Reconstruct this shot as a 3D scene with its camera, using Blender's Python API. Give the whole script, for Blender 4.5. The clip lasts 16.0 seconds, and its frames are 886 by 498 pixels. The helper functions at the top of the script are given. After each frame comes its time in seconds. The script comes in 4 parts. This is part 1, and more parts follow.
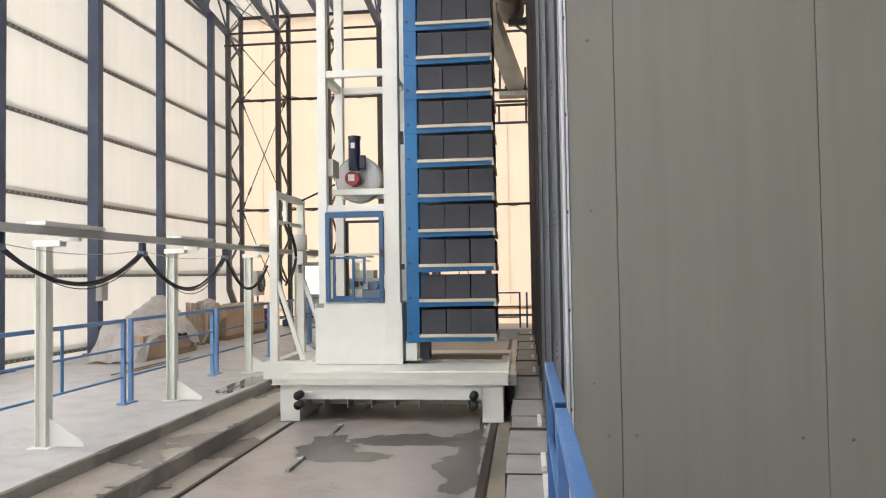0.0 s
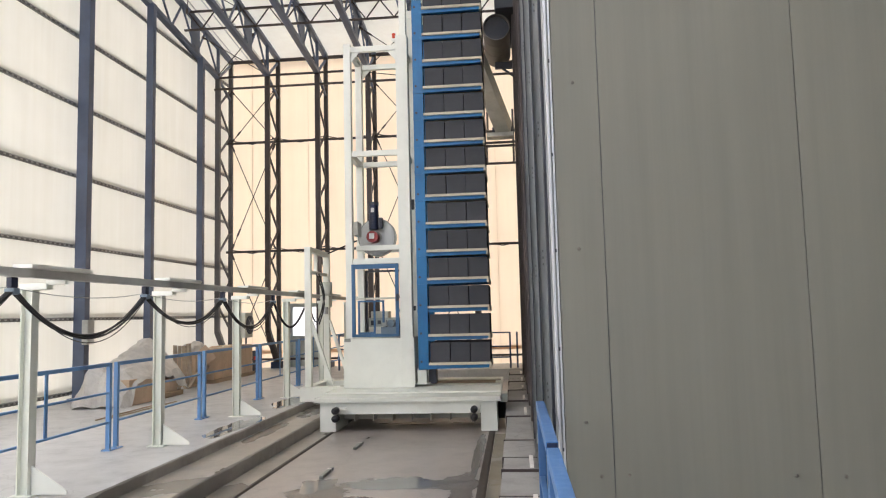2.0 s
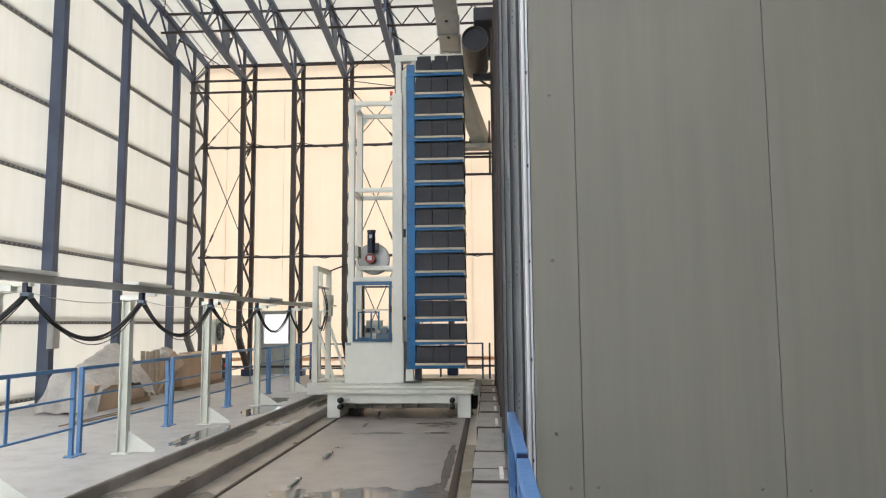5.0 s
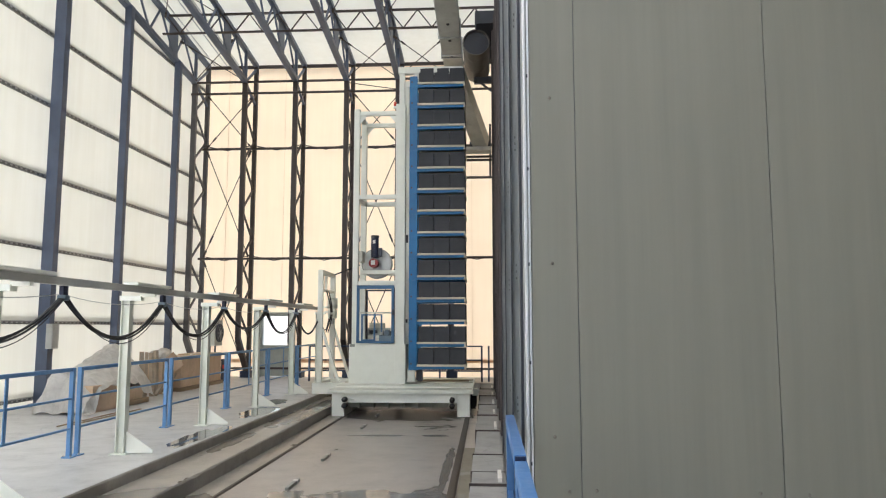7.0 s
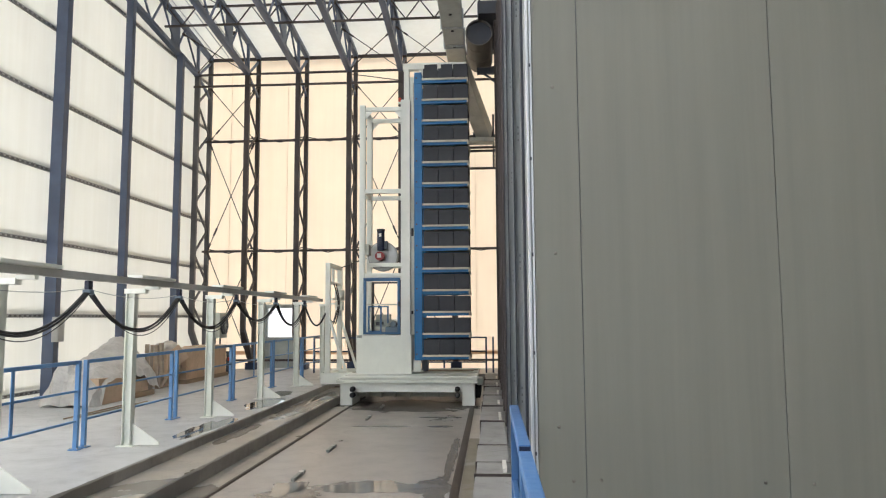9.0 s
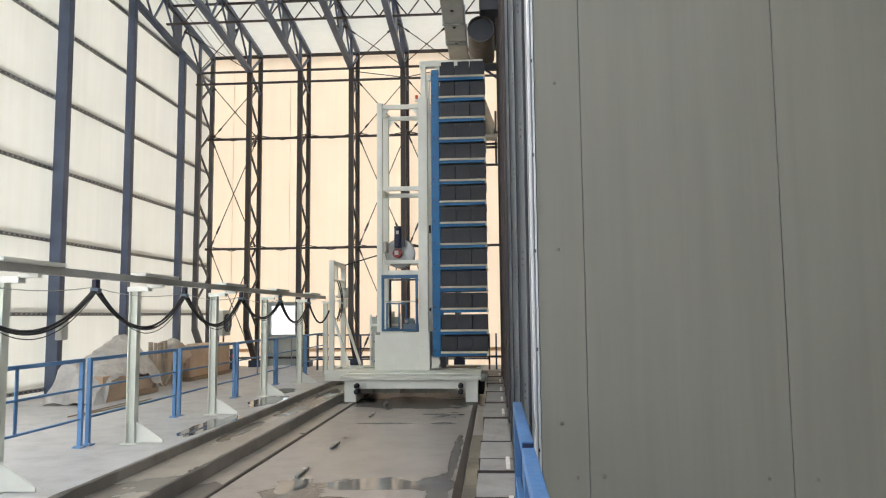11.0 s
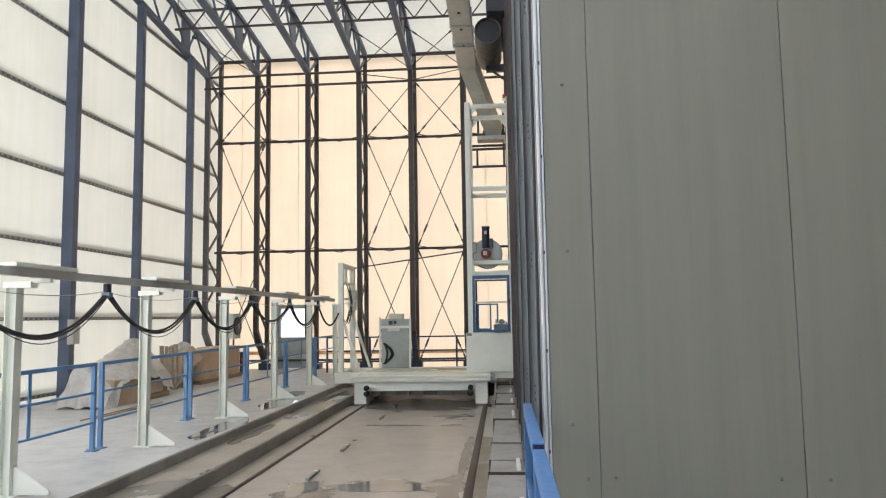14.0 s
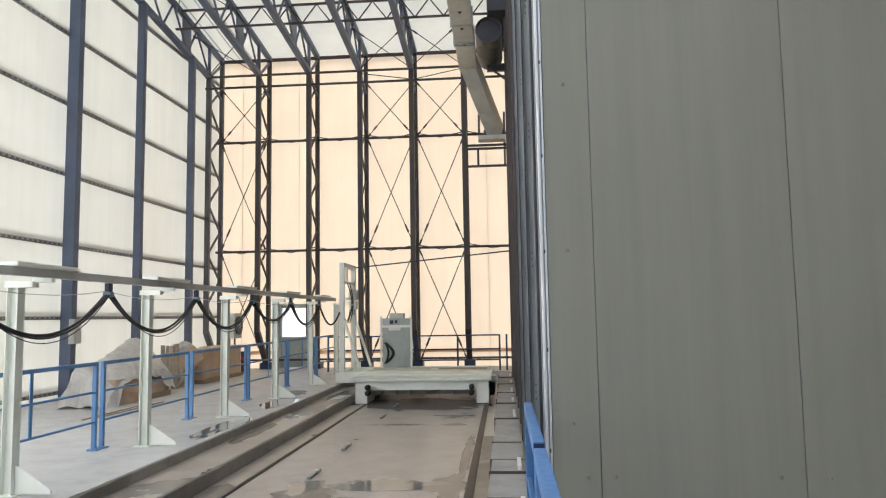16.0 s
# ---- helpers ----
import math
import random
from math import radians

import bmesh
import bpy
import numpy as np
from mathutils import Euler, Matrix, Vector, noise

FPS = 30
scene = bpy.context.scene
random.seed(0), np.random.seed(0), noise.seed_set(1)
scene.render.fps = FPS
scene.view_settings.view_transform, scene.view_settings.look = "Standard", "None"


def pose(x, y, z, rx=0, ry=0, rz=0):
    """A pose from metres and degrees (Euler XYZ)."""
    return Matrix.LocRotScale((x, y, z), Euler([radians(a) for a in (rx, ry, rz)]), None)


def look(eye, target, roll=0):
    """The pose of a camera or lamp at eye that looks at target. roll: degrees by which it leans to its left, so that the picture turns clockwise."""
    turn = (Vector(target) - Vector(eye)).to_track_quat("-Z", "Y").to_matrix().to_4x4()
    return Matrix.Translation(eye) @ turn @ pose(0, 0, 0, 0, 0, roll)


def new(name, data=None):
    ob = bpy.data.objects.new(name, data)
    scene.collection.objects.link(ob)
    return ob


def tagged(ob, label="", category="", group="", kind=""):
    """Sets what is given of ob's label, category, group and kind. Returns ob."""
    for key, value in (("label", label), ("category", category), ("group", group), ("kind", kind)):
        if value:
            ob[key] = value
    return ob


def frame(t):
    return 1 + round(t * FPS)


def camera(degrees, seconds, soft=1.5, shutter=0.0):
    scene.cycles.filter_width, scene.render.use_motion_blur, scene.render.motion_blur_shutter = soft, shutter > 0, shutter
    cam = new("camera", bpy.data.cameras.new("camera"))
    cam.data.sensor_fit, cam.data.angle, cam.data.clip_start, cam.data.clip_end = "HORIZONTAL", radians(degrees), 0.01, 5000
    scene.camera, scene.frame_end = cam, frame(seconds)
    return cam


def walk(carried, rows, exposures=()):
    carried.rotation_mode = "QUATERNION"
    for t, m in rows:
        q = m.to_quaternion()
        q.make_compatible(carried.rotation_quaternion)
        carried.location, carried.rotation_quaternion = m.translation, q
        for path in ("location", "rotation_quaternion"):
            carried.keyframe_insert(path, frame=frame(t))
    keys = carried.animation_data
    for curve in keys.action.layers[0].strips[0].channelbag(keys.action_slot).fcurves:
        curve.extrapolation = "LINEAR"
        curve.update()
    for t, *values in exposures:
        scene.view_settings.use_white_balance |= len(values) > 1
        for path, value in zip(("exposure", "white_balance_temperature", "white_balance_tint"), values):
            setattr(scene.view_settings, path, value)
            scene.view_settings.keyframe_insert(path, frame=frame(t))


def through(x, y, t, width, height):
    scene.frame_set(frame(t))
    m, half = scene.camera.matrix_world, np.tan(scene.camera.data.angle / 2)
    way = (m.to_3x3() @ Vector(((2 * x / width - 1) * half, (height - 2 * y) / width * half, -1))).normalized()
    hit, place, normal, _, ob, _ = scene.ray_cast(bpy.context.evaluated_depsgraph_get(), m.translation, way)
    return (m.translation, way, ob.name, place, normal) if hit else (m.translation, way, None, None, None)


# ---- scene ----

# ---- camera and its walk ----
cam = camera(63.0, 16.0, soft=1.15)
PATH = [
    (0.0, -0.005, 0.001, 1.555, 91.947, 0.870, 6.398),
    (0.5, -0.005, 0.003, 1.549, 92.102, 0.801, 6.464),
    (1.0, -0.006, -0.002, 1.546, 91.736, 0.103, 5.883),
    (1.5, -0.003, -0.006, 1.547, 93.356, 1.007, 5.616),
    (2.0, -0.004, -0.009, 1.551, 95.112, 1.387, 5.587),
    (2.5, -0.005, -0.016, 1.553, 96.835, 1.057, 4.834),
    (3.0, -0.005, -0.023, 1.548, 95.884, 0.896, 4.628),
    (3.5, 0.002, -0.005, 1.548, 95.447, 0.975, 4.217),
    (4.0, -0.002, 0.001, 1.547, 95.594, 0.778, 3.731),
    (6.5, 0.000, 0.001, 1.542, 96.077, 0.206, 3.519),
    (7.0, -0.000, -0.001, 1.541, 96.116, 0.022, 3.428),
    (7.5, -0.003, 0.012, 1.536, 96.084, -0.657, 3.264),
    (8.0, -0.002, 0.006, 1.538, 95.805, -0.488, 3.144),
    (8.5, 0.001, 0.008, 1.539, 95.748, -0.134, 3.395),
    (9.0, 0.003, 0.008, 1.538, 95.435, 0.329, 3.774),
    (11.5, 0.005, 0.015, 1.538, 95.190, 0.527, 4.044),
    (12.0, 0.005, 0.012, 1.539, 95.207, 0.497, 4.100),
    (12.5, 0.002, 0.003, 1.538, 95.200, 0.366, 4.065),
    (13.0, 0.005, 0.006, 1.534, 95.046, 0.378, 4.206),
    (13.5, 0.001, -0.001, 1.541, 95.176, 0.760, 4.674),
    (14.0, 0.003, 0.004, 1.540, 95.335, 0.918, 4.729),
    (14.5, 0.003, -0.003, 1.540, 95.507, 0.889, 4.744),
    (15.0, 0.004, -0.001, 1.539, 95.262, 1.040, 4.917),
    (15.5, 0.003, -0.000, 1.543, 95.367, 1.043, 4.844),
    (16.0, 0.005, -0.001, 1.539, 95.289, 0.949, 4.812),
]
walk(cam, [(t, pose(*p)) for t, *p in PATH], exposures=[(0.0, 1.42, 6660, 15), (1.5, 1.41, 6630, 14), (4.0, 1.38, 6500, 12), (7.0, 1.42, 6400, 9), (9.2, 1.42, 6400, 9), (12.0, 1.36, 6400, 9.3), (16.0, 1.34, 6270, 9.5)])

# ---- world and sun ----
world = bpy.data.worlds.new("sky")
scene.world = world
world.use_nodes = True
wn = world.node_tree
wn.nodes.clear()
sky = wn.nodes.new("ShaderNodeTexSky")
sky.sky_type, sky.sun_disc = "NISHITA", False
sky.sun_elevation, sky.sun_rotation = radians(42), radians(289)
sky.dust_density, sky.air_density = 3.0, 1.0
bg = wn.nodes.new("ShaderNodeBackground")
bg.inputs["Strength"].default_value = 0.15
wo = wn.nodes.new("ShaderNodeOutputWorld")
wn.links.new(sky.outputs["Color"], bg.inputs["Color"])
wn.links.new(bg.outputs["Background"], wo.inputs["Surface"])
sun = new("sun", bpy.data.lights.new("sun", "SUN"))
sun.data.energy, sun.data.angle, sun.data.color = 3.0, radians(10), (1.0, 0.96, 0.9)
sun.matrix_basis = look((-50, 27, 48), (0, 10, 0))


# ---- materials ----
def nodes_of(name):
    m = bpy.data.materials.new(name)
    m.use_nodes = True
    nt = m.node_tree
    b = nt.nodes["Principled BSDF"]
    return m, nt, b


def coords(nt, scale=(1, 1, 1)):
    tc = nt.nodes.new("ShaderNodeTexCoord")
    mp = nt.nodes.new("ShaderNodeMapping")
    mp.inputs["Scale"].default_value = scale
    nt.links.new(tc.outputs["Object"], mp.inputs["Vector"])
    return mp.outputs["Vector"]


def tex(nt, vec, scale, detail=4.0, rough=0.6):
    n = nt.nodes.new("ShaderNodeTexNoise")
    n.inputs["Scale"].default_value, n.inputs["Detail"].default_value = scale, detail
    n.inputs["Roughness"].default_value = rough
    nt.links.new(vec, n.inputs["Vector"])
    return n.outputs["Fac"]


def ramp(nt, fac, stops):
    r = nt.nodes.new("ShaderNodeValToRGB")
    while len(r.color_ramp.elements) < len(stops):
        r.color_ramp.elements.new(0.5)
    for e, (p, c) in zip(r.color_ramp.elements, stops):
        e.position, e.color = p, (*c, 1) if len(c) == 3 else c
    nt.links.new(fac, r.inputs["Fac"])
    return r.outputs["Color"]


def mixc(nt, fac, a, b, kind="MIX"):
    m = nt.nodes.new("ShaderNodeMix")
    m.data_type, m.blend_type = "RGBA", kind
    for sock, v in ((m.inputs[0], fac), (m.inputs[6], a), (m.inputs[7], b)):
        if isinstance(v, bpy.types.NodeSocket):
            nt.links.new(v, sock)
        else:
            sock.default_value = v if isinstance(v, float) else (*v, 1)
    return m.outputs[2]


def bump(nt, fac, b, strength, dist=0.01):
    bp = nt.nodes.new("ShaderNodeBump")
    bp.inputs["Strength"].default_value, bp.inputs["Distance"].default_value = strength, dist
    nt.links.new(fac, bp.inputs["Height"])
    nt.links.new(bp.outputs["Normal"], b.inputs["Normal"])


def painted(name, colour, rough=0.45, metal=0.0, wear=0.25, dirt=(0.12, 0.1, 0.08), grain=30.0, stretch=(1, 1, 1), tone=0.78):
    """A surface with broad tone changes, dirt spots and fine relief."""
    m, nt, b = nodes_of(name)
    v = coords(nt, stretch)
    broad, fine = tex(nt, v, 1.3), tex(nt, v, grain, 6)
    dark = tuple(c * tone for c in colour)
    lite = tuple(min(1, c * (1.0 + 0.5 * (1 - tone))) for c in colour)
    c1 = ramp(nt, broad, [(0.3, dark), (0.7, lite)])
    spots = ramp(nt, tex(nt, v, 6.0, 8, 0.7), [(0.52, (0, 0, 0)), (0.78, (wear, wear, wear))])
    c2 = mixc(nt, spots, c1, dirt)
    nt.links.new(c2, b.inputs["Base Color"])
    rr = nt.nodes.new("ShaderNodeMapRange")
    rr.inputs["To Min"].default_value, rr.inputs["To Max"].default_value = max(0.05, rough - 0.12), min(1, rough + 0.15)
    nt.links.new(fine, rr.inputs["Value"])
    nt.links.new(rr.outputs["Result"], b.inputs["Roughness"])
    b.inputs["Metallic"].default_value = metal
    bump(nt, fine, b, 0.12, 0.004)
    return m


def membrane(name, colour, through):
    """Translucent cladding skin, lit from outside."""
    m = bpy.data.materials.new(name)
    m.use_nodes = True
    nt = m.node_tree
    nt.nodes.clear()
    v = coords(nt)
    out = nt.nodes.new("ShaderNodeOutputMaterial")
    tone = ramp(nt, tex(nt, v, 0.5, 3), [(0.3, tuple(c * 0.93 for c in colour)), (0.7, colour)])
    sv = coords(nt, (3.0, 3.0, 0.15))
    streak = ramp(nt, tex(nt, sv, 1.6, 5), [(0.35, (0.965, 0.96, 0.945)), (0.65, (1, 1, 1))])
    col = mixc(nt, 1.0, tone, streak, "MULTIPLY")
    d = nt.nodes.new("ShaderNodeBsdfDiffuse")
    tr = nt.nodes.new("ShaderNodeBsdfTranslucent")
    nt.links.new(col, d.inputs["Color"])
    nt.links.new(col, tr.inputs["Color"])
    mx = nt.nodes.new("ShaderNodeMixShader")
    mx.inputs["Fac"].default_value = through
    nt.links.new(d.outputs[0], mx.inputs[1])
    nt.links.new(tr.outputs[0], mx.inputs[2])
    nt.links.new(mx.outputs[0], out.inputs["Surface"])
    return m


def clear_skin(name):
    m = bpy.data.materials.new(name)
    m.use_nodes = True
    nt = m.node_tree
    nt.nodes.clear()
    out = nt.nodes.new("ShaderNodeOutputMaterial")
    t = nt.nodes.new("ShaderNodeBsdfTransparent")
    t.inputs["Color"].default_value = (0.93, 0.94, 0.93, 1)
    nt.links.new(t.outputs[0], out.inputs["Surface"])
    return m


def stains(nt, v, spots):
    """Ragged stains: the union of ellipses (x, y, half-widths), broken up by noise."""
    total = None
    for cx, cy, rx, ry in spots:
        a = nt.nodes.new("ShaderNodeVectorMath")
        a.operation = "SUBTRACT"
        nt.links.new(v, a.inputs[0])
        a.inputs[1].default_value = (cx, cy, 0)
        c = nt.nodes.new("ShaderNodeVectorMath")
        c.operation = "MULTIPLY"
        nt.links.new(a.outputs[0], c.inputs[0])
        c.inputs[1].default_value = (1 / rx, 1 / ry, 0)
        ln = nt.nodes.new("ShaderNodeVectorMath")
        ln.operation = "LENGTH"
        nt.links.new(c.outputs[0], ln.inputs[0])
        k = ln.outputs["Value"]
        if total is not None:
            mn = nt.nodes.new("ShaderNodeMath")
            mn.operation = "SMOOTH_MIN"
            nt.links.new(total, mn.inputs[0])
            nt.links.new(k, mn.inputs[1])
            mn.inputs[2].default_value = 0.25
            k = mn.outputs[0]
        total = k
    ad = nt.nodes.new("ShaderNodeMath")
    ad.operation = "MULTIPLY_ADD"
    nt.links.new(tex(nt, v, 2.2, 7, 0.62), ad.inputs[0])
    ad.inputs[1].default_value = 1.9
    nt.links.new(total, ad.inputs[2])
    dv = nt.nodes.new("ShaderNodeMath")
    dv.operation = "DIVIDE"
    nt.links.new(ad.outputs[0], dv.inputs[0])
    dv.inputs[1].default_value = 3.0
    return ramp(nt, dv.outputs[0], [(0.0, (1, 1, 1)), (0.60, (1, 1, 1)), (0.655, (0.25, 0.25, 0.25)), (0.74, (0, 0, 0))])


def concrete(name, colour, wet=0.0, gloss=0.7, spots=(), damp=0.36):
    """Worn concrete; wet raises the share of damp, darker and shinier ground."""
    m, nt, b = nodes_of(name)
    v = coords(nt)
    broad, mid, fine = tex(nt, v, 0.5, 5), tex(nt, v, 2.6, 8, 0.65), tex(nt, v, 60, 6)
    c1 = ramp(nt, mid, [(0.28, tuple(c * 0.72 for c in colour)), (0.5, colour), (0.75, tuple(min(1, c * 1.18) for c in colour))])
    c2 = mixc(nt, ramp(nt, fine, [(0.35, (0.35, 0.35, 0.35)), (0.65, (0, 0, 0))]), c1, tuple(c * 0.75 for c in colour))
    cv = nt.nodes.new("ShaderNodeTexVoronoi")
    cv.feature = "DISTANCE_TO_EDGE"
    cv.inputs["Scale"].default_value = 0.55
    wob = nt.nodes.new("ShaderNodeVectorMath")
    nv = nt.nodes.new("ShaderNodeTexNoise")
    nv.inputs["Scale"].default_value = 2.0
    nt.links.new(v, nv.inputs["Vector"])
    nt.links.new(nv.outputs["Color"], wob.inputs[0])
    nt.links.new(v, wob.inputs[1])
    nt.links.new(wob.outputs[0], cv.inputs["Vector"])
    crack = ramp(nt, cv.outputs["Distance"], [(0.0, (0.45, 0.45, 0.45)), (0.008, (0, 0, 0))])
    c3 = mixc(nt, crack, c2, tuple(c * 0.5 for c in colour))
    if wet > 0:
        w = ramp(nt, broad, [(0.66 - wet * 0.3, (0, 0, 0)), (0.70 - wet * 0.3, (1, 1, 1))])
        if spots:
            w = mixc(nt, 1.0, w, stains(nt, v, spots), "LIGHTEN")
        c4 = mixc(nt, w, c3, tuple(c * (damp if spots else 0.58) for c in colour))
        nt.links.new(c4, b.inputs["Base Color"])
        rr = nt.nodes.new("ShaderNodeMapRange")
        rr.inputs["To Min"].default_value, rr.inputs["To Max"].default_value = gloss, 0.3 if not spots else 0.26
        nt.links.new(w, rr.inputs["Value"])
        nt.links.new(rr.outputs["Result"], b.inputs["Roughness"])
    else:
        nt.links.new(c3, b.inputs["Base Color"])
        b.inputs["Roughness"].default_value = gloss
    bump(nt, fine, b, 0.25, 0.006)
    return m


def water_film(name, colour, rough):
    m, nt, b = nodes_of(name)
    v = coords(nt)
    nt.links.new(ramp(nt, tex(nt, v, 3.0), [(0.3, tuple(c * 0.8 for c in colour)), (0.7, colour)]), b.inputs["Base Color"])
    b.inputs["Roughness"].default_value = rough
    b.inputs["IOR"].default_value = 1.33
    bump(nt, tex(nt, v, 5.0, 2), b, 0.02, 0.01)
    return m


def sandwich(name, colour):
    """Coated sheet with fine vertical ribs and faint streaks."""
    m, nt, b = nodes_of(name)
    v = coords(nt)
    wv = nt.nodes.new("ShaderNodeTexWave")
    wv.wave_type, wv.bands_direction = "BANDS", "X"
    wv.inputs["Scale"].default_value, wv.inputs["Distortion"].default_value = 16.0, 0.0
    nt.links.new(v, wv.inputs["Vector"])
    streak = tex(nt, coords(nt, (16.0, 16.0, 0.5)), 1.0, 5)
    broad = tex(nt, v, 0.7, 4)
    c1 = ramp(nt, streak, [(0.3, tuple(c * 0.93 for c in colour)), (0.7, tuple(c * 1.05 for c in colour))])
    c2 = mixc(nt, ramp(nt, broad, [(0.3, (0.0, 0.0, 0.0)), (0.7, (0.3, 0.3, 0.3))]), c1, tuple(c * 0.88 for c in colour))
    nt.links.new(c2, b.inputs["Base Color"])
    b.inputs["Roughness"].default_value = 0.5
    bump(nt, wv.outputs["Fac"], b, 0.045, 0.002)
    return m


def plastic_sheet(name):
    m, nt, b = nodes_of(name)
    v = coords(nt)
    nt.links.new(ramp(nt, tex(nt, v, 4.0, 6), [(0.3, (0.42, 0.4, 0.37)), (0.7, (0.6, 0.575, 0.53))]), b.inputs["Base Color"])
    b.inputs["Roughness"].default_value = 0.35
    b.inputs["Transmission Weight"].default_value = 0.0
    bump(nt, tex(nt, v, 9.0, 6), b, 0.6, 0.03)
    return m


# Tint and transmission are set wall by wall to balance their brightness.
MEMBRANE_COOL = membrane("pale translucent cladding", (0.85, 0.84, 0.77), 0.18)
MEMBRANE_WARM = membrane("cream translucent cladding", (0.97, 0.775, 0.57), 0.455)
MEMBRANE_ROOF = membrane("translucent roof cladding", (0.84, 0.83, 0.74), 0.235)
# Added for unseen panels only, to bring in extra light.
MEMBRANE_FILL = membrane("extra-clear fill cladding, out of view", (0.95, 0.96, 0.97), 0.86)
CLEAR = clear_skin("clear outer skin")
SEAM_COOL = membrane("lapped cladding seam", (0.82, 0.81, 0.75), 0.14)
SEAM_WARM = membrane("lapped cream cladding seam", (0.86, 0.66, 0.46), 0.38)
SEAM = painted("pale seam tape", (0.8, 0.78, 0.72), 0.6)
DARK_STEEL = painted("dark blue-black painted steel", (0.05, 0.055, 0.07), 0.45, 0.2, 0.3, (0.1, 0.08, 0.06))
BROWN_STEEL = painted("dark brown primed steel", (0.066, 0.051, 0.048), 0.5, 0.1, 0.3, (0.08, 0.05, 0.035))
CORNER_STEEL = painted("dark grey painted steel", (0.085, 0.085, 0.095), 0.45, 0.1, 0.2)
WALL_STEEL = painted("blue-grey painted steel", (0.1, 0.127, 0.195), 0.42, 0.1, 0.2)
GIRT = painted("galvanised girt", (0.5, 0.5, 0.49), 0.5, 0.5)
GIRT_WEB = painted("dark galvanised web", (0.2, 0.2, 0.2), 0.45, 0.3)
# One railing blue twice: platform copy lightened for lens glare, side copy darker.
RAIL_BLUE = painted("railing paint, lightened for glare", (0.105, 0.25, 0.49), 0.4, 0.0, 0.2, (0.3, 0.32, 0.35))
RAIL_BLUE_DIM = painted("railing paint, darker copy", (0.055, 0.155, 0.35), 0.42, 0.0, 0.2, (0.3, 0.32, 0.35))
SERVICE_BLUE = painted("dull service frame blue", (0.035, 0.12, 0.25), 0.42, 0.0, 0.2, (0.1, 0.12, 0.14))
PUMP_GREY = painted("blue-grey pump paint", (0.16, 0.22, 0.28), 0.45)
FENCE_BLUE = painted("dark blue fence paint", (0.02, 0.038, 0.09), 0.5)
BLUE = painted("machine blue paint", (0.006, 0.14, 0.34), 0.38, 0.0, 0.25, (0.05, 0.06, 0.07))
CREAM = painted("off-white machine paint", (0.76, 0.77, 0.70), 0.42, 0.0, 0.10, (0.4, 0.38, 0.33), tone=0.93)
CREAM_WORN = painted("scuffed off-white paint", (0.66, 0.67, 0.60), 0.5, 0.0, 0.2, (0.3, 0.28, 0.24), tone=0.88)
CREAM_DIRT_SHADE = painted("soiled off-white paint, also for shade", (0.55, 0.54, 0.46), 0.5, 0.0, 0.5, (0.2, 0.17, 0.13))
POST_CREAM = painted("greenish white post paint", (0.74, 0.76, 0.68), 0.45, 0.0, 0.15, (0.35, 0.33, 0.28), tone=0.9)
# Grey of the electrical box; on the rail it carries painted shade.
RAIL_GREY = painted("grey paint, rail shade mixed in", (0.5, 0.5, 0.47), 0.42)
GREY_BOX = painted("light grey enclosure paint", (0.38, 0.41, 0.38), 0.45)
DUCT_GREY = painted("galvanised duct", (0.52, 0.52, 0.47), 0.45, 0.15, 0.3)
PIPE_GREY = painted("dark pipe metal", (0.17, 0.16, 0.15), 0.5, 0.3, 0.4)
BLACK = painted("black rubber", (0.015, 0.015, 0.017), 0.6, 0.0, 0.2, (0.05, 0.05, 0.05))
CABLE = painted("black cable sheath", (0.02, 0.021, 0.024), 0.5)
RED = painted("red gearbox paint", (0.32, 0.03, 0.028), 0.4)
MOTOR_BLUE = painted("navy motor paint", (0.012, 0.02, 0.06), 0.4)
LABEL_WHITE = painted("white label", (0.75, 0.72, 0.68), 0.5, 0.0, 0.1)
DISC = painted("brushed steel disc", (0.30, 0.31, 0.28), 0.45, 0.4, 0.3)
GALV = painted("galvanised post", (0.44, 0.45, 0.44), 0.4, 0.4, 0.3, (0.1, 0.1, 0.1), 20, (6, 6, 0.6))
SCREW = painted("dull screw head", (0.2, 0.18, 0.15), 0.4, 0.4)
ALU = painted("bright aluminium trim", (0.66, 0.67, 0.68), 0.35, 0.5, 0.1)
RAIL_STEEL = painted("rusty crane rail", (0.07, 0.055, 0.045), 0.5, 0.4, 0.5, (0.12, 0.06, 0.03))
BLOCK = painted("charcoal concrete block", (0.056, 0.059, 0.068), 0.85, 0.0, 0.3, (0.06, 0.06, 0.06), 90)
BOARD = painted("pale production board", (0.62, 0.57, 0.44), 0.55, 0.0, 0.35, (0.3, 0.26, 0.2))
CARD = painted("brown cardboard", (0.62, 0.45, 0.31), 0.75, 0.0, 0.3, (0.2, 0.12, 0.06))
TIMBER = painted("raw timber", (0.33, 0.24, 0.15), 0.7, 0.0, 0.4, (0.15, 0.1, 0.06), 40, (1, 1, 6))
PALE_TIMBER = painted("weathered pale timber", (0.42, 0.34, 0.26), 0.7, 0.0, 0.4, (0.2, 0.15, 0.1), 40, (1, 1, 6))
PLATFORM = concrete("pale concrete platform", (0.50, 0.495, 0.485), 0.12, 0.45)
# Damp ellipses; the last one darkens the bed below the parked car.
DAMP_SPOTS = ((-2.12, 7.6, 0.32, 0.5), (-1.4, 8.05, 0.7, 0.3), (-0.60, 7.1, 0.17, 1.7), (-0.68, 7.0, 0.22, 0.5), (-0.66, 8.1, 0.25, 0.4), (-1.75, 7.3, 0.4, 0.25), (-0.53, 9.6, 0.06, 1.9),
